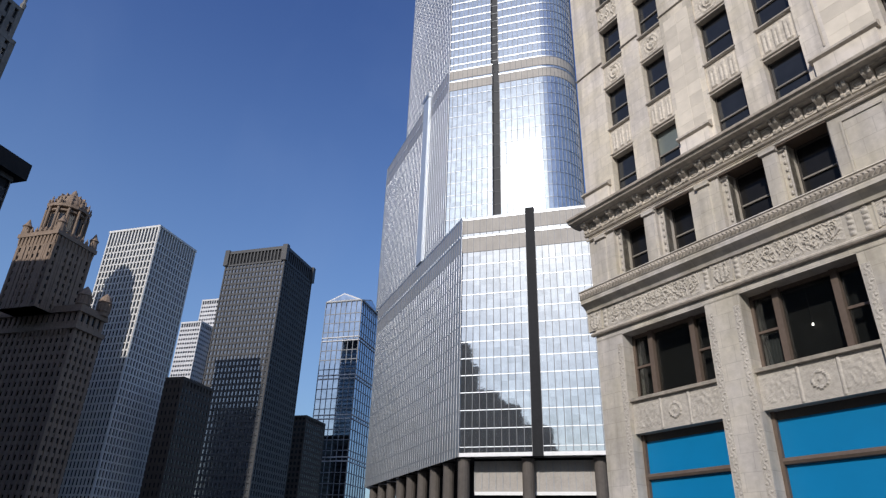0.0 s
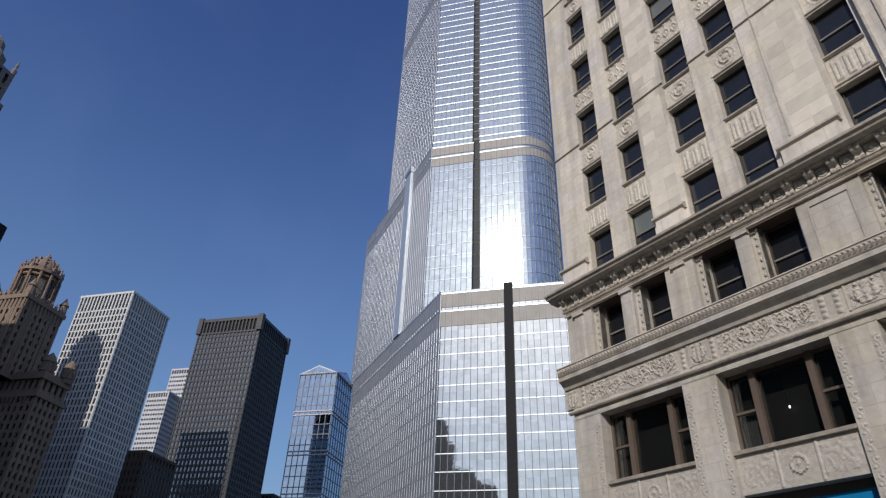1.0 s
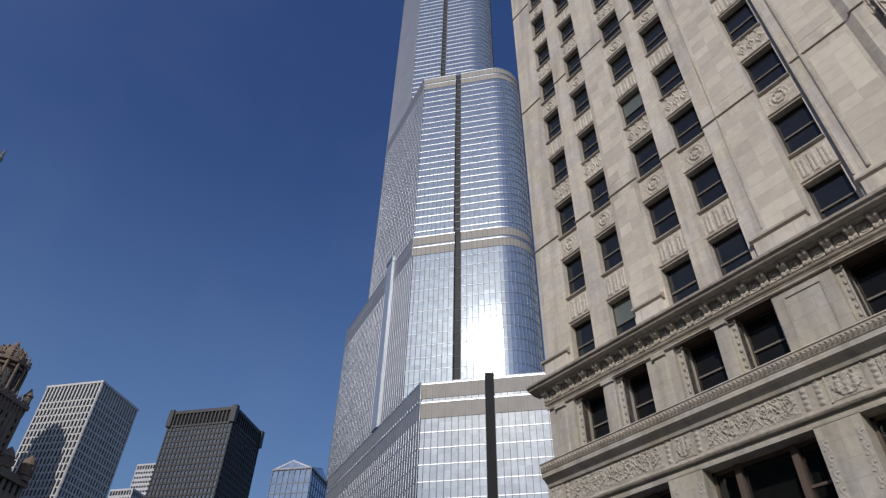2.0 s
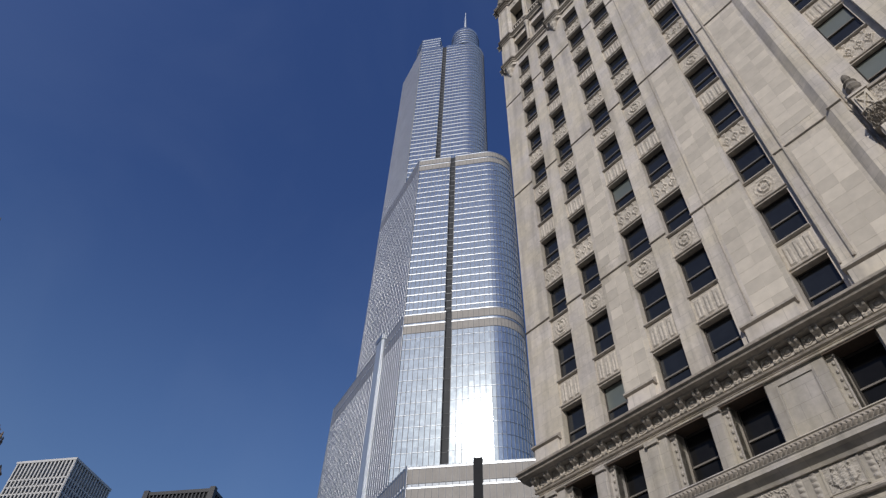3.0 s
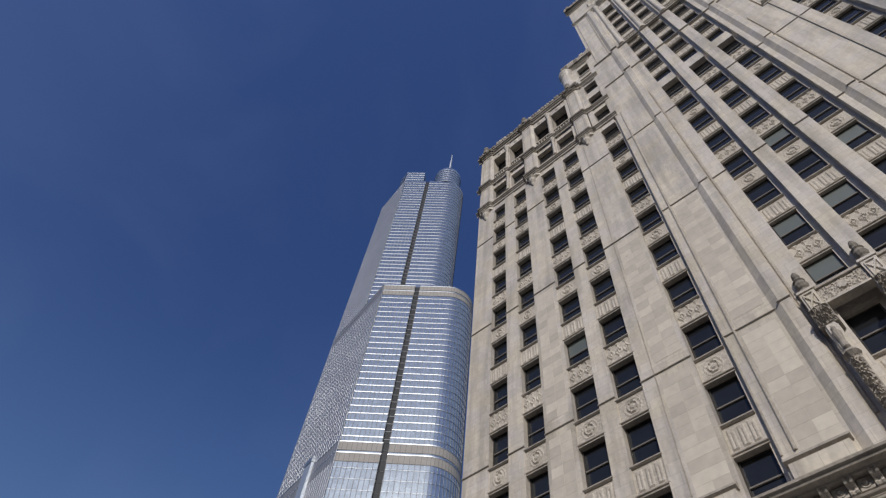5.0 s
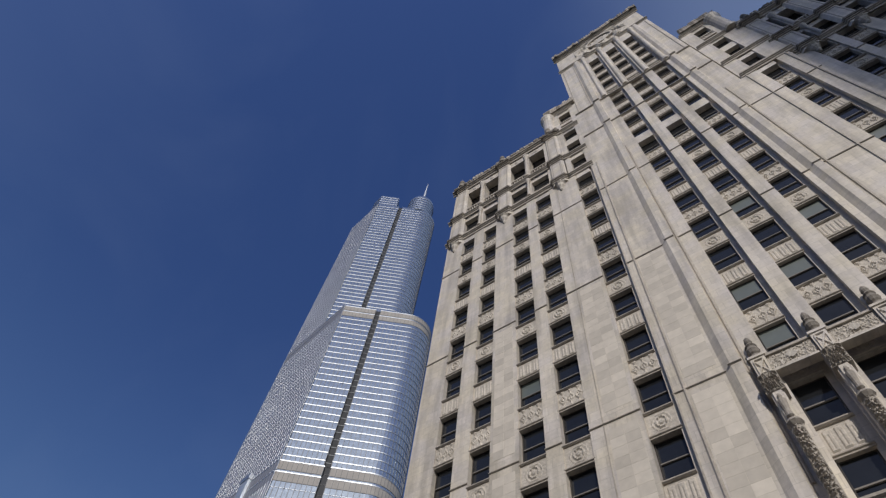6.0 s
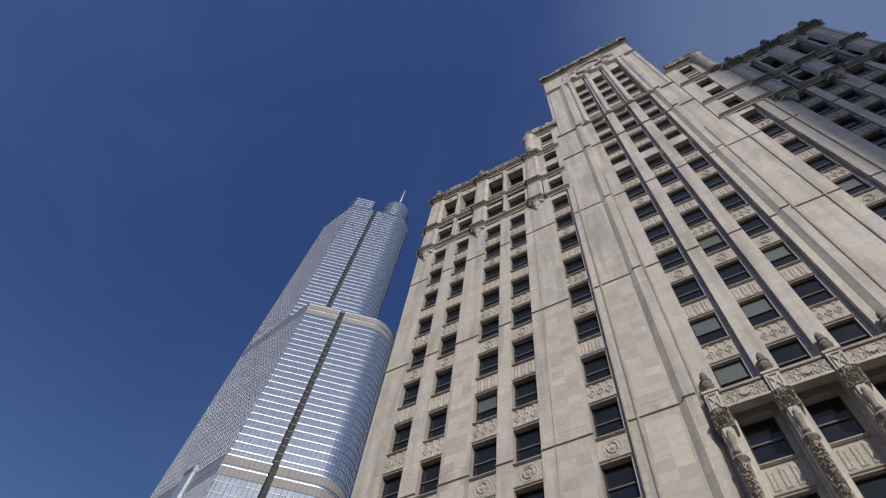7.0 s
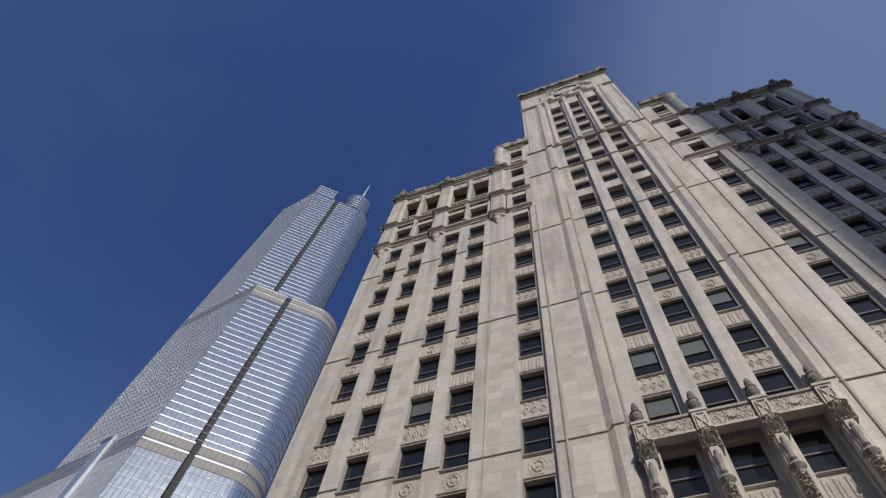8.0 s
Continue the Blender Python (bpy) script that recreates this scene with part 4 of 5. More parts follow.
def tower_section(corner, flat, radius, left, z0, z1, groove, storey, band, louvres, depth=34, glass=T_GLASS):
    """Plan: left end, sharp near corner, flat front with a groove, rounded right end."""
    A, L = Vector(corner), Vector(left)
    g0, g1 = A + U * (groove - 1.15), A + U * (groove + 1.15)
    E = A + U * flat
    C = E - N * radius
    pts = [L, A, g0, g0 - N * 1.6, g1 - N * 1.6, g1, E]
    for i in range(1, 19):
        t = radians(120) * i / 18
        pts.append(C + N * radius * math.cos(t) + U * radius * math.sin(t))
    back = pts[-1] - (N * 0.87 + U * 0.5) * depth
    pts += [back, L - N * depth * 0.8 - U * 4]
    pts = [tuple(p) for p in pts]
    skin = part("glass_skin", Solid().prism(pts, z0, z1), glass, glass_tower)
    # dark groove lining
    q = [tuple(g0 - N * 0.9 + U * 0.01), tuple(g0 - N * 0.9 - N * 0.65 + U * 0.01), tuple(g1 - N * 1.55 - U * 0.01), tuple(g1 - N * 0.9 - U * 0.01)]
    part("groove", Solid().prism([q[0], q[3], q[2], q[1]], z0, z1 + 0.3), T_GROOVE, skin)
    z = z0 + storey * 0.5
    while z < z1 - 1.0:
        if not any(a - storey * 0.6 < z < b for a, b in louvres):
            part("floor_band", Solid().prism(grown(pts, 0.1), z, z + band), T_STEEL, skin)
        # rail across the groove at each floor
        part("groove_rail", Solid().prism(outline(g0 - N * 0.8 + U * 0.12, g1 - N * 0.8 - U * 0.12, g1 - N * 1.0 - U * 0.12, g0 - N * 1.0 + U * 0.12)[::-1], z, z + band * 0.7), T_MULL, skin)
        z += storey
    for a, b in louvres:
        part("louvre_band", Solid().prism(grown(pts, 0.12), a, b), T_LOUVRE, skin)
        part("floor_band", Solid().prism(grown(pts, 0.2), b, b + 0.35), T_STEEL, skin)
    # upright fins
    runs = [(L, A), (A, g0), (g1, E)]
    fins = []
    for a, b in runs:
        n = max(2, int((b - a).length / 1.5))
        side = (b - a).normalized()
        nn = Vector((side.y, -side.x))
        left_face = a is L
        for i in range(n + 1):
            fins.append((a + (b - a) * i / n, nn, 0.19 if left_face else 0.14, left_face))
    for i in range(1, 19):
        t = radians(120) * i / 18
        dirn = N * math.cos(t) + U * math.sin(t)
        fins.append((C + dirn * radius, dirn, 0.14, False))
    for p, nn, out, left_side in fins:
        f = part(*(("fin", FIN) if left_side else ("mullion", MULLION)), None, skin, at=(p.x, p.y, z0))
        f.rotation_euler = (0, 0, math.atan2(nn.y, nn.x))
        f.scale = (out, 1.32 if left_side else 0.12, z1 - z0)
    # pale trim up both ends of the finned side, and down the sharp corner
    for p, r in ((L, 0.25), (A, 0.18)):
        part("corner_trim", Solid().turned(p.x, p.y, ((r, z0), (r, z1)), 8), T_STEEL, skin)
    return pts


FIN = Solid().prism([(-0.2, -0.5), (0.0, -0.5), (0.38, -0.46), (0.71, -0.35), (0.92, -0.19), (1.0, 0.0), (0.92, 0.19), (0.71, 0.35), (0.38, 0.46), (0.0, 0.5), (-0.2, 0.5)], 0, 1).mesh("fin", T_FIN)
MULLION = Solid().box(-0.2, 1, -0.5, 0.5, 0, 1).mesh("mullion", T_MULL)
for poly in FIN.polygons:
    poly.use_smooth = len(poly.vertices) == 4


def reach(start, way, az):
    """How far along way from start the bearing az is met."""
    c, n = math.cos(radians(az)), math.sin(radians(az))
    return (start.y * n - start.x * c) / (way.x * c - way.y * n)


C1 = bearing(-56.12, 144.3)
A2 = bearing(-57.88, 156.5)
L1, L2 = bearing(-63.8, 210.5), bearing(-64.0, 214.5)
LD = (L2 - A2).normalized()
L3 = A2 + LD * reach(A2, LD, -62.2)
A4 = A2 + LD * reach(A2, LD, -59.68)
BASE_GROOVE = reach(C1, U, -49.2)
tower_section(C1, reach(C1, U, -43.0), 8, L1, 23.2, 82.2, BASE_GROOVE, 3.95, 0.2, [(72.3, 76.3), (77.6, 81.4)], 34, T_CLEAR)
tower_section(A2, reach(A2, U, -47.6), 10, L2, 82.2, 142.3, reach(A2, U, -52.5), 3.95, 0.07, [(134.0, 137.2), (138.4, 141.6)], 30)
tower_section(A2, reach(A2, U, -47.6), 10, L3, 142.3, 231.0, reach(A2, U, -52.6), 3.35, 0.36, [(223.5, 226.5), (227.5, 230.4)], 28)
tower_section(A4, reach(A4, U, -51.0), 10, L3, 231.0, 367.2, reach(A4, U, -55.0), 3.35, 0.45, [], 22)
gtop = C1 + U * BASE_GROOVE
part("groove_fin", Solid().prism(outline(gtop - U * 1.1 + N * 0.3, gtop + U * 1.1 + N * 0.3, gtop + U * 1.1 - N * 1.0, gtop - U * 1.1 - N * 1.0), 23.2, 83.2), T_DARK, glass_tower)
crown = A4 + U * reach(A4, U, -51.3) - N * 8.0
part("crown_drum", Solid().turned(crown.x, crown.y, ((8.4, 366.7), (8.4, 388.1), (7.8, 390.2), (3, 391.5)), 28), T_GLASS, glass_tower)
for k in range(6):
    part("floor_band", Solid().turned(crown.x, crown.y, ((8.55, 367.7 + 3.35 * k), (8.55, 368.4 + 3.35 * k)), 28), T_STEEL, glass_tower)
part("spire", Solid().turned(crown.x, crown.y, ((1.4, 390.2), (1.1, 403.8), (0.7, 418.5), (0.25, 432.1)), 10), T_STEEL, glass_tower, "slender pale steel spire")
# taller block beside the groove
c1 = A4 + U * reach(A4, U, -56.0)
side = A4 + LD * 7
block_plan = outline(side, A4, c1, c1 - N * 14, side - N * 6)
part("crown_block", Solid().prism(block_plan, 367.2, 380.8), T_GLASS, glass_tower)
for k in range(4):
    part("floor_band", Solid().prism(grown(block_plan, 0.1), 368.7 + 3.35 * k, 369.2 + 3.35 * k), T_STEEL, glass_tower)
LN = Vector((LD.y, -LD.x)) * -1
st = A2 + LD * reach(A2, LD, -59.75)
part("stair_shaft", Solid().prism(outline(st + LN * 1.0, st - LN * 2, st + LD * 4.4 - LN * 2, st + LD * 4.4 + LN * 1.0), 82, 143.5), T_SHAFT, glass_tower)
part("shaft_cap", Solid().prism(outline(st + LN * 1.2 - LD * 0.2, st - LN * 2 - LD * 0.2, st + LD * 4.6 - LN * 2, st + LD * 4.6 + LN * 1.2), 143, 145), T_STEEL, glass_tower)
# open base on round columns
for p, q in ((C1, C1 + U * (BASE_GROOVE - 1.2)), (C1 + U * (BASE_GROOVE + 1.2), C1 + U * 44)):
    part("fascia", Solid().prism(outline(p + N * 0.3, q + N * 0.3, q - N * 0.2, p - N * 0.2)[::-1], 23.25, 24.05), T_WHITE, glass_tower, "white enamelled fascia under the glass")
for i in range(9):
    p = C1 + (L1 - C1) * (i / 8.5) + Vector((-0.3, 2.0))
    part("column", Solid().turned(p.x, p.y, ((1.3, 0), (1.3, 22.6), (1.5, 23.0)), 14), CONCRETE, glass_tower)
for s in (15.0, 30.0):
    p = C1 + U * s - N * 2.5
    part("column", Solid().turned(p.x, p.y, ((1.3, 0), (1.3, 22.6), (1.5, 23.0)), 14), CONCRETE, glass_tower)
b0, b1 = C1 - N * 4 + U * 3, C1 - N * 4 + U * 50
part("base_screen", Solid().prism(outline(b0, b1, b1 - N * 1, b0 - N * 1), 16.5, 22.9), T_LOUVRE, glass_tower)
for i in range(30):
    p = b0 + U * (i * 1.55) + N * 0.1
    part("screen_bar", Solid().prism(outline(p - U * 0.12, p + U * 0.12, p + U * 0.12 - N * 0.3, p - U * 0.12 - N * 0.3), 16.5, 22.9), T_SIDE, glass_tower)
part("screen_rail", Solid().prism(outline(b0 + N * 0.25, b1 + N * 0.25, b1 - N * 0.2, b0 - N * 0.2)[::-1], 15.9, 16.6), T_WHITE, glass_tower)
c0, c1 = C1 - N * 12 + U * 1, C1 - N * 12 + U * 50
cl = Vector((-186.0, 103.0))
# near-black wall colour stands in for deep shade behind the columns
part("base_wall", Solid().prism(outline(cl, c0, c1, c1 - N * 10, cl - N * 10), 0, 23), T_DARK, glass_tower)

# towers along the far bank
W_PIER = surface("white_marble_pier", (0.56, 0.555, 0.548), 0.5, grain=0.8, vary=0.1, stain=0.1, bump=0.05)
W_GLASS = glazing("dark_tower_glass", (0.015, 0.017, 0.02), 0.08, 0.0, wave=0.01, scale=0.3)
D_GLASS = glazing("grey_reflective_glass", (0.27, 0.28, 0.3), 0.08, 0.75, wave=0.02, scale=0.3)
G_PIER = surface("dark_granite_pier", (0.05, 0.05, 0.053), 0.5, grain=0.8, vary=0.15, stain=0.1, bump=0.05)
P_PIER = surface("pale_grey_cladding", (0.5, 0.5, 0.52), 0.5, grain=0.8, vary=0.1, stain=0.1, bump=0.05)
D_BRICK = surface("dark_brown_brickwork", (0.06, 0.049, 0.041), 0.8, grain=0.8, vary=0.2, stain=0.1, bump=0.1)
S_STONE = surface("warm_buff_stone", (0.2, 0.146, 0.108), 0.75, grain=1.0, vary=0.25, stain=0.15, bump=0.2)
M_GLASS = glazing("blue_grey_mirror_glass", (0.42, 0.48, 0.56), 0.06, 1.0, wave=0.015, scale=0.2)


def office_tower(name, label, near, wl, wr, h, glass, pier, step, storey, pier_w, band_h, cap, pier_out=0.5, skip_band=False, top=None, rim=None, corner=0.0):
    """A slab seen at its near corner: left face along -U, right face along -N."""
    ob = thing(name, label, "office tower")
    P = Vector(near)
    a, b, c, d = P - U * wl, P, P - N * wr, P - U * wl - N * wr
    plan = outline(a, b, c, d)
    wall = part("glass_wall", Solid().prism(plan, 0, h - cap), glass, ob)
    for (s, e) in ((a, b), (b, c)):
        n = max(2, round((e - s).length / step))
        di = (e - s).normalized()
        nn = Vector((di.y, -di.x))
        me = Solid().box(-0.3, pier_out, -pier_w / 2, pier_w / 2, 0, h - cap + 0.1).mesh("pier", pier)
        for i in range(n + 1):
            p = s + (e - s) * i / n
            f = part("pier", me, None, wall, at=(p.x, p.y, 0))
            f.rotation_euler = (0, 0, math.atan2(nn.y, nn.x))
    z = storey
    while z < h - cap and not skip_band:
        part("spandrel_band", Solid().prism(grown(plan, pier_out * 0.6), z, z + band_h), pier, wall)
        z += storey
    rim = rim or cap * 0.35
    part("top_band", Solid().prism(grown(plan, -0.3), h - cap, h - rim), top or T_DARK, ob)
    for (s, e) in ((a, b), (b, c)):
        n = max(2, round((e - s).length / step))
        di = (e - s).normalized()
        nn = Vector((di.y, -di.x))
        me = Solid().box(-0.8, pier_out, -pier_w / 2, pier_w / 2, 0, cap - rim + 0.1).mesh("top_pier", pier)
        for i in range(n + 1):
            p = s + (e - s) * i / n
            f = part("top_pier", me, None, ob, at=(p.x, p.y, h - cap))
            f.rotation_euler = (0, 0, math.atan2(nn.y, nn.x))
    part("roof_slab", Solid().prism(grown(plan, pier_out + 0.15), h - rim, h), pier, ob)
    if corner:
        # solid corner blocks round the open top, with a sill and a shadow gap below
        part("top_sill", Solid().prism(grown(plan, pier_out + 0.1), h - cap - 0.5, h - cap + 0.6), pier, ob)
        for q in (a, b, c):
            part("corner_block", Solid().prism(outline(*[q + U * corner * i + N * corner * j for i, j in ((-1, 1), (1, 1), (1, -1), (-1, -1))]), h - cap, h + 0.8), pier, ob)
    return ob


office_tower("striped_office_tower", "tall white marble tower with narrow upright strips of dark glass", bearing(-84.4, 340.8), 31.5, 30.5, 162, W_GLASS, W_PIER, 2.1, 3.7, 0.78, 0.75, 8, 0.7, top=W_GLASS, rim=1.2)
office_tower("dark_office_tower", "tall dark granite tower with a grid of small windows", bearing(-73.1, 411), 45.5, 39.5, 197.5, D_GLASS, G_PIER, 2.75, 3.9, 0.9, 1.35, 11, 0.65, rim=2.2, corner=1.7)
office_tower("low_brick_block", "dark brown brick office block in the shade", bearing(-79.79, 330), 9.2, 23.5, 80.8, W_GLASS, D_BRICK, 2.6, 3.6, 1.4, 1.6, 4, 0.3)
office_tower("stepped_white_tower", "pale stepped office tower behind darker blocks", bearing(-79.3, 520), 18, 34, 172, W_GLASS, P_PIER, 2.2, 3.6, 0.7, 1.9, 4, 0.4)
office_tower("stepped_white_tower", "pale stepped office tower behind darker blocks", bearing(-78.0, 530), 18, 20, 197, W_GLASS, P_PIER, 2.2, 3.6, 0.7, 1.9, 4, 0.4)
office_tower("low_dark_block", "low dark office block between taller towers", bearing(-69.3, 470), 30, 30, 96, W_GLASS, D_BRICK, 3.0, 3.8, 1.2, 1.6, 4, 0.3)
gable = office_tower("gabled_glass_tower", "blue-grey glass tower with pale frame and gabled top", bearing(-65.45, 512), 33, 38, 204, M_GLASS, surface("steel_grey_frame", (0.2, 0.21, 0.23), 0.5, grain=0.8, vary=0.1, bump=0), 4.7, 8.0, 0.45, 0.6, 5, 0.4, top=M_GLASS, rim=0.9)
P = bearing(-65.45, 512)
for s, e in ((P - U * 33, P), (P, P - N * 38)):
    di = (e - s).normalized()
    nn = Vector((di.y, -di.x))
    m = (s + e) / 2
    v = [(*(s + nn * 0.6), 204), (*(e + nn * 0.6), 204), (*(m + nn * 0.6), 211), (*(s - nn * 6), 204), (*(e - nn * 6), 204), (*(m - nn * 6), 211)]
    me = mesh_of("gable", v, [(0, 1, 2), (3, 5, 4), (0, 2, 5, 3), (1, 4, 5, 2), (0, 3, 4, 1)], P_PIER)
    front = part("gable", me, None, gable)
    v = [(*(s + di * 4 + nn * 0.7), 204.5), (*(e - di * 4 + nn * 0.7), 204.5), (*(m + nn * 0.7), 209.9), (*(s + di * 4 + nn * 0.4), 204.5), (*(e - di * 4 + nn * 0.4), 204.5), (*(m + nn * 0.4), 209.9)]
    part("gable_pane", mesh_of("gable_pane", v, [(0, 1, 2), (3, 5, 4), (0, 2, 5, 3), (1, 4, 5, 2), (0, 3, 4, 1)], M_GLASS), None, front)
    for k in (0.0, 1.0):
        # paired belt rails across the front
        for z in range(40, 200, 32):
            part("belt_rail", Solid().prism(outline(s + nn * 0.75, e + nn * 0.75, e - nn * 0.1, s - nn * 0.1), z + 3 * k, z + 0.8 + 3 * k), P_PIER, gable)

# domed stone tower
domed = thing("domed_tower", "buff stone tower with corner turrets and a dome", "tower")
def windowed(parent, plan, z0, z1, step, storey, stone, open_w, open_h):
    """Four fronts of stone strips and bands round a dark glass core."""
    core = part("glass_core", Solid().prism(plan, z0, z1), W_GLASS, parent)
    for i in range(2):
        s, e = Vector(plan[i]), Vector(plan[i + 1])
        n = max(2, round((e - s).length / step))
        di = (e - s).normalized()
        turn = math.atan2(-di.x, di.y)
        me = Solid().box(-0.3, 0.7, -(step - open_w) / 2, (step - open_w) / 2, 0, z1 - z0).mesh("wall_strip", stone)
        for k in range(n + 1):
            p = s + (e - s) * k / n
            part("wall_strip", me, None, core, at=(p.x, p.y, z0)).rotation_euler = (0, 0, turn)
    z = z0
    while z < z1 - 1:
        part("wall_band", Solid().prism(grown(plan, 0.45), z, min(z1, z + storey - open_h)), stone, core)
        z += storey


def square(c, half):
    c = Vector(c)
    return outline(c - U * half + N * half, c + U * half + N * half, c + U * half - N * half, c - U * half - N * half)


P = bearing(-88.6, 310)
plan = outline(P - U * 46, P, P - N * 14, P - U * 46 - N * 14)
windowed(domed, plan, 0, 90, 3.1, 3.75, S_STONE, 1.5, 2.1)
part("cornice", Solid().prism(grown(plan, 1.5), 90, 92), S_STONE, domed)
windowed(domed, grown(plan, -0.5), 92, 98, 3.1, 6.0, S_STONE, 1.4, 4.0)
part("cornice", Solid().prism(grown(plan, 1.2), 98, 100), S_STONE, domed)
for q in (P - U * 2.5 - N * 2.5, P - N * 12, P - U * 30 - N * 2.5):
    part("corner_turret", Solid().turned(q.x, q.y, ((2.6, 100), (2.6, 106), (3.1, 106.5), (2.0, 109), (0.3, 111)), 12), S_STONE, domed)
Q = bearing(-91.54, 330)
windowed(domed, square(Q, 10.2), 98, 128, 2.9, 3.75, S_STONE, 1.2, 2.0)
part("frieze", Solid().prism(square(Q, 10.9), 128, 133), S_STONE, domed)
part("cornice", Solid().prism(square(Q, 11.8), 133, 135), S_STONE, domed)
for k in range(9):
    q = Q - U * 10.8 + U * 21.6 * k / 8 + N * 10.8
    part("finial", Solid().turned(q.x, q.y, ((0.7, 135), (0.8, 136.5), (0.3, 137.5), (0.1, 138.5)), 8), S_STONE, domed)
part("lantern", Solid().turned(Q.x, Q.y, ((7.4, 135), (7.4, 150), (9.4, 150.5), (9.4, 152)), 16), S_STONE, domed)
part("dome", Solid().turned(Q.x, Q.y, ((7.5, 152), (7.3, 154), (6.2, 157), (4.2, 159.5), (1.5, 161), (1.2, 162.5), (0.2, 164)), 20), S_STONE, domed)
for su in (-1, 1):
    for sn in (-1, 1):
        t = Q + U * 10 * su + N * 10 * sn
        part("corner_turret", Solid().turned(t.x, t.y, ((1.8, 133), (1.8, 139), (2.2, 139.5), (1.2, 141), (0.2, 143.5)), 10), S_STONE, domed)
for i in range(12):
    a = 2 * math.pi * (i + 0.5) / 12
    bx, by = Q.x + 7.2 * math.cos(a), Q.y + 7.2 * math.sin(a)
    arch = part("lantern_window", Solid().box(-0.5, 0.4, -0.95, 0.95, 0, 8.5).knob(0, 0.4, 8.5, 0.9, 0.9, 0.1, 8), W_GLASS, domed, at=(bx, by, 138.5))
    arch.rotation_euler = (0, 0, a)
for i in range(12):
    a = 2 * math.pi * i / 12
    part("lantern_column", Solid().turned(Q.x + 9 * math.cos(a), Q.y + 9 * math.sin(a), ((0.6, 135), (0.6, 150)), 8), S_STONE, domed)

# dome ribs, cornice finials, parapets and brackets of the domed tower
for i in range(12):
    a = 2 * math.pi * i / 12
    ca, sa = math.cos(a), math.sin(a)
    part("urn", Solid().turned(Q.x + 9 * ca, Q.y + 9 * sa, ((0.55, 152), (0.75, 153.4), (0.35, 154.2), (0.5, 154.8), (0.1, 156)), 8), S_STONE, domed)
    rib = part("dome_rib", Solid().box(6.7, 7.75, -0.25, 0.25, 152, 154.3).box(5.4, 7.2, -0.25, 0.25, 154.2, 157).box(3.2, 6.0, -0.25, 0.25, 156.8, 159.2), S_STONE, domed, at=(Q.x, Q.y, 0))
    rib.rotation_euler = (0, 0, a)
part("lantern_plinth", Solid().turned(Q.x, Q.y, ((10.0, 135), (10.0, 137.2), (9.5, 137.6)), 12), S_STONE, domed)
part("lantern_ring", Solid().turned(Q.x, Q.y, ((8.2, 148.2), (8.6, 148.6), (8.6, 149.4)), 16), S_STONE, domed)
for k in range(11):
    for way, out in ((U, N), (N, U)):
        q = Q + way * (-10.5 + 2.1 * k) + out * 11.0
        part("bracket", Solid().turned(q.x, q.y, ((0.3, 129), (0.75, 132.8)), 4), S_STONE, domed)
for k in range(6):
    for way, out in ((U, N), (N, U)):
        q = Q + way * (-10 + 4 * k) + out * 10.6
        part("pilaster", Solid().prism(square(q, 0.45), 98, 129), S_STONE, domed)
for k in range(9):
    q = Q + U * 10.8 + N * (-10.8 + 2.7 * k)
    part("finial", Solid().turned(q.x, q.y, ((0.7, 135), (0.8, 136.5), (0.3, 137.5), (0.1, 138.5)), 8), S_STONE, domed)
part("parapet", Solid().prism(grown(plan, 0.5), 100, 101.4), S_STONE, domed)
for q in (P - U * 2.5 - N * 2.5, P - N * 12, P - U * 30 - N * 2.5):
    part("turret_band", Solid().turned(q.x, q.y, ((2.9, 102.0), (3.1, 102.3), (2.9, 102.7)), 12), S_STONE, domed)
    for i in range(8):
        a = 2 * math.pi * i / 8
        part("turret_column", Solid().turned(q.x + 2.75 * math.cos(a), q.y + 2.75 * math.sin(a), ((0.35, 102.7), (0.35, 106.2)), 6), S_STONE, domed)
for k in range(12):
    q = P - U * (4.0 + 2.2 * k) + N * 0.9
    part("bracket", Solid().turned(q.x, q.y, ((0.3, 87.5), (0.8, 90)), 4), S_STONE, domed)

# blocks at the edge of the view
glass_block = office_tower("dark_glass_block", "dark glass building with an overhanging flat roof", (-132.7, -35.1), 30, 25, 74, W_GLASS, G_PIER, 3.0, 4.0, 0.3, 0.6, 3, 0.2)
rp = Vector((-132.7, -35.1))
part("roof_overhang", Solid().prism(grown(outline(rp - U * 30, rp, rp - N * 25, rp - U * 30 - N * 25), 2.0), 74, 78), T_DARK, glass_block)
spiky = thing("green_stone_tower", "dark green stone tower with a stepped ornate top", "tower")
Q2 = bearing(-102.2, 190)
D_STONE = surface("dark_weathered_stone", (0.15, 0.145, 0.138), 0.8, grain=0.9, vary=0.35, stain=0.2, bump=0.3)
windowed(spiky, square(Q2, 5.8), 0, 132, 2.9, 3.8, D_STONE, 1.2, 2.2)
part("cornice", Solid().prism(square(Q2, 6.6), 132, 133.5), D_STONE, spiky)
windowed(spiky, square(Q2, 5.0), 133.5, 144, 2.5, 5.2, D_STONE, 1.1, 3.4)
part("cornice", Solid().prism(square(Q2, 5.7), 144, 145.2), D_STONE, spiky)
for su in (-1, 1):
    for sn in (-1, 1):
        t = Q2 + U * 5.2 * su + N * 5.2 * sn
        part("finial", Solid().turned(t.x, t.y, ((0.7, 145.2), (0.8, 147), (0.4, 148), (0.5, 149), (0.1, 151)), 8), D_STONE, spiky)
part("crown", Solid().turned(Q2.x, Q2.y, ((4, 145.2), (4.2, 150), (2.5, 152), (2.2, 155), (0.3, 158)), 8), D_STONE, spiky)

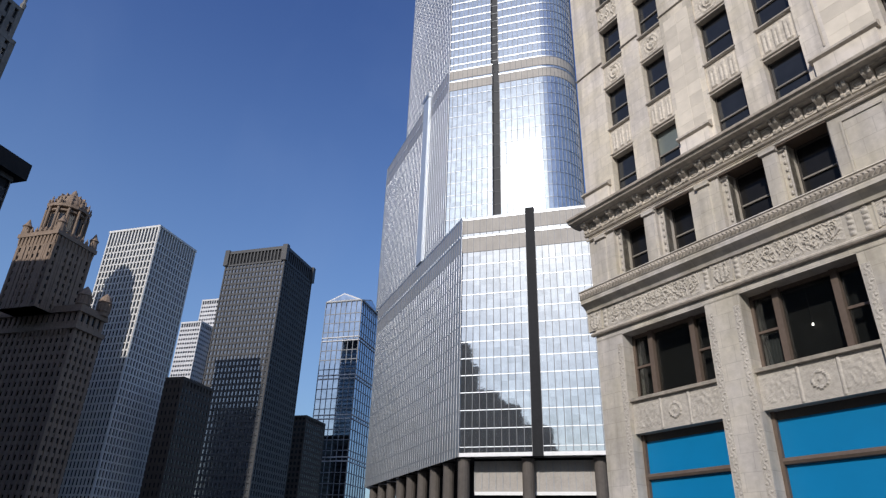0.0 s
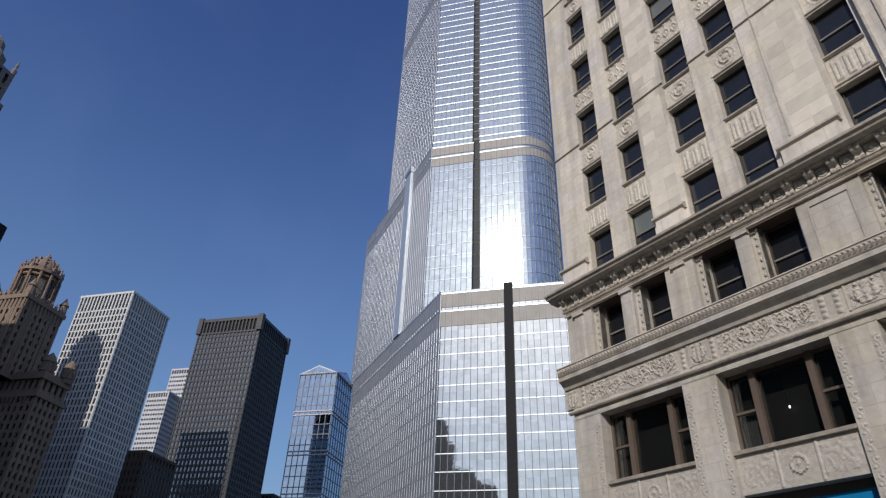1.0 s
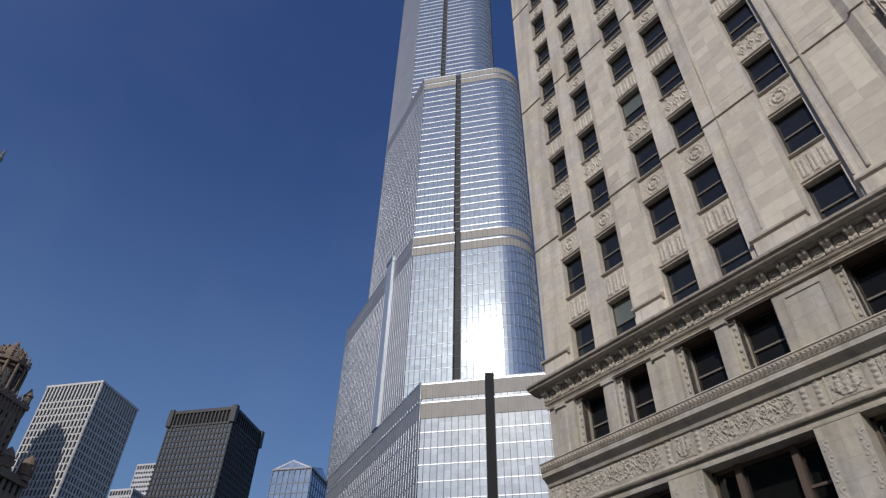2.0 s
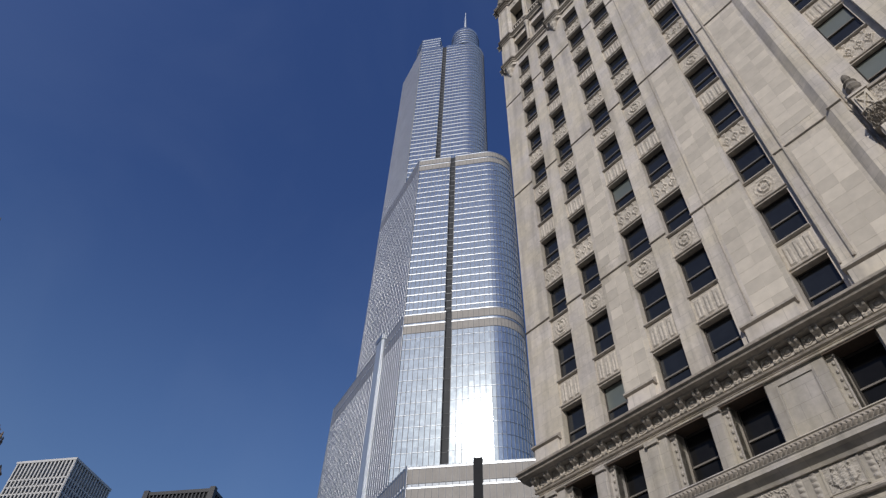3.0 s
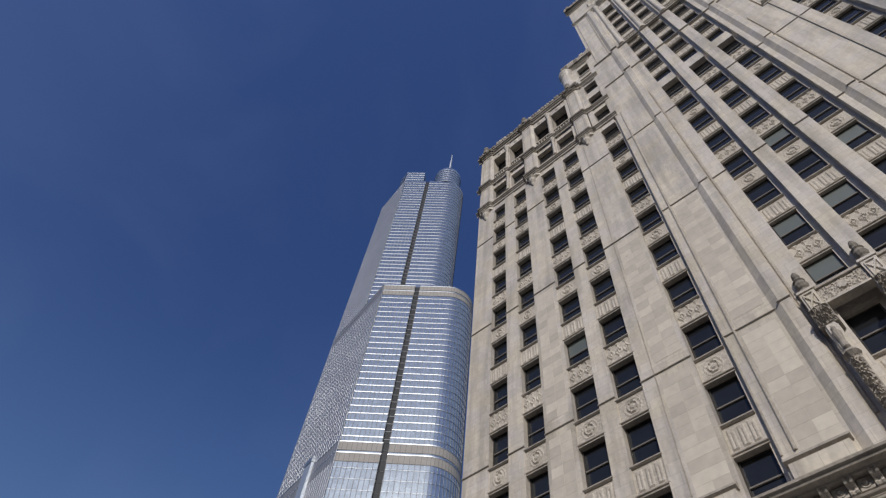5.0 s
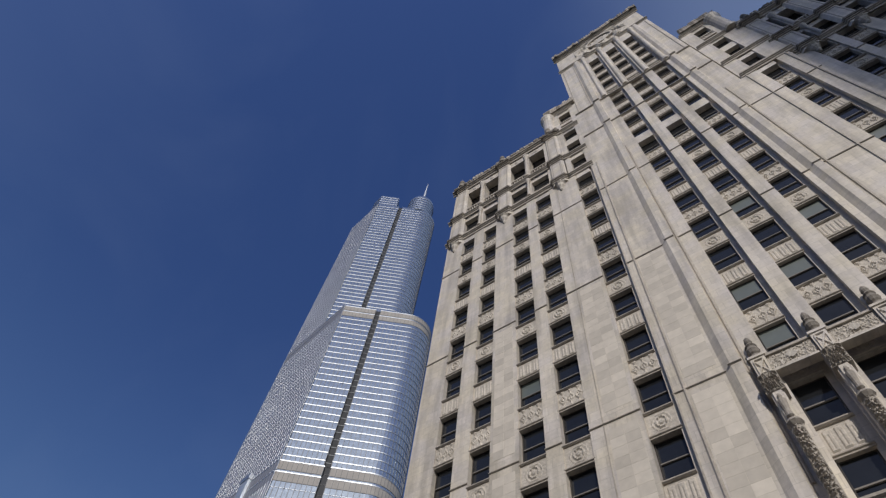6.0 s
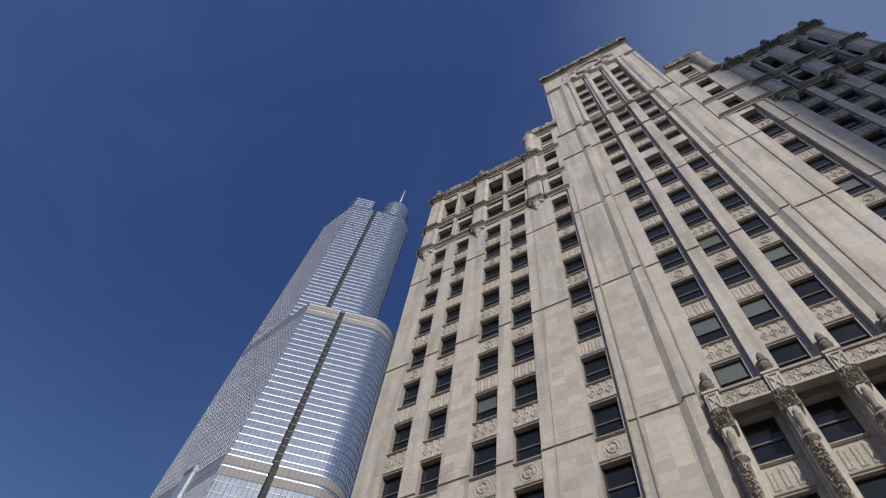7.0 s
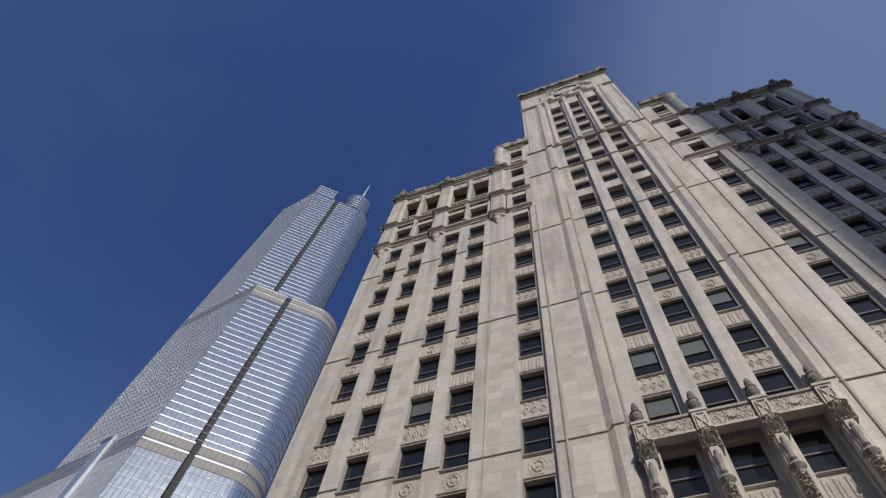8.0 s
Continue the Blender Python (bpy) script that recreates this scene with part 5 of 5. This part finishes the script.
# city blocks behind the street, which shade and are mirrored in the fronts opposite
PLAIN = surface("plain_dark_stone", (0.09, 0.085, 0.08), 0.75, grain=0.6, vary=0.2, stain=0.08, bump=0.1)
SH = Vector((SUN.x, SUN.y)).normalized()
SP = Vector((-SH.y, SH.x))


def city_block(cx, cy, wide, deep, h, steps=()):
    ob = thing("city_block", "plain dark stone office block across the street", "building", group="city blocks")
    c = Vector((cx, cy))
    part("block_body", Solid().prism(outline(c - SP * wide / 2 + SH * deep / 2, c - SP * wide / 2 - SH * deep / 2, c + SP * wide / 2 - SH * deep / 2, c + SP * wide / 2 + SH * deep / 2)[::-1], 0, h), PLAIN, ob)
    return ob


city_block(-246, -105, 112, 30, 184)
for p0, p1, d, h in ((20.3, 62, 200, 205),):
    c = SP * ((p0 + p1) / 2) + SH * d
    city_block(c.x, c.y, p1 - p0, 30, h)
stepped = thing("stepped_block", "dark stepped office block across the street", "building")
for x0, x1, h in ((-34, -2, 131), (-2, 3, 118), (3, 19, 103), (19, 34, 97), (34, 58, 85)):
    part("block_body", Solid().box(x0, x1, -175, -143, 0, h), PLAIN, stepped)

for x0, x1, y, h in ((-200, -110, -150, 98), (-108, -40, -150, 92)):
    ob = thing("city_block", "plain dark stone office block across the street", "building", group="city blocks")
    part("block_body", Solid().box(x0, x1, y - 30, y, 0, h), PLAIN, ob)
city_block(-330, -190, 120, 40, 150)
lamp = thing("pendant_lamp", "small lit bulb hanging inside a wide window", "lamp", (-9.42, F + 0.72, 8.5))
part("bulb", Solid().turned(0, 0, ((0.008, -0.035), (0.022, -0.014), (0.022, 0.01), (0.01, 0.035)), 10), BULB, lamp)
part("cord", Solid().box(-0.006, 0.006, -0.006, 0.006, 0.06, 1.3), SASH, lamp)
CLOTH = surface("grey_curtain_cloth", (0.12, 0.12, 0.115), 0.9, grain=14, vary=0.2, bump=0.1)
curtain = thing("curtain", "dull grey curtain hanging inside a wide window", "curtain", (-10.98, F + 0.7, 7.5))
folds = Solid()
cols = 24
for z in (0.0, 1.05):
    folds.v += [(0.5 * i / cols, 0.03 * math.sin(i * 1.3) + (0.012 if z else 0.0), z) for i in range(cols + 1)]
    folds.v += [(0.5 * i / cols, 0.012 + 0.03 * math.sin(i * 1.3) + (0.012 if z else 0.0), z) for i in range(cols + 1)]
row = cols + 1
for i in range(cols):
    folds.f += [(i, i + 1, 2 * row + i + 1, 2 * row + i), (row + i + 1, row + i, 3 * row + i, 3 * row + i + 1)]
part("cloth", folds, CLOTH, curtain)
part("rod", Solid().box(-0.03, 0.53, -0.01, 0.02, 1.05, 1.08), SASH, curtain)
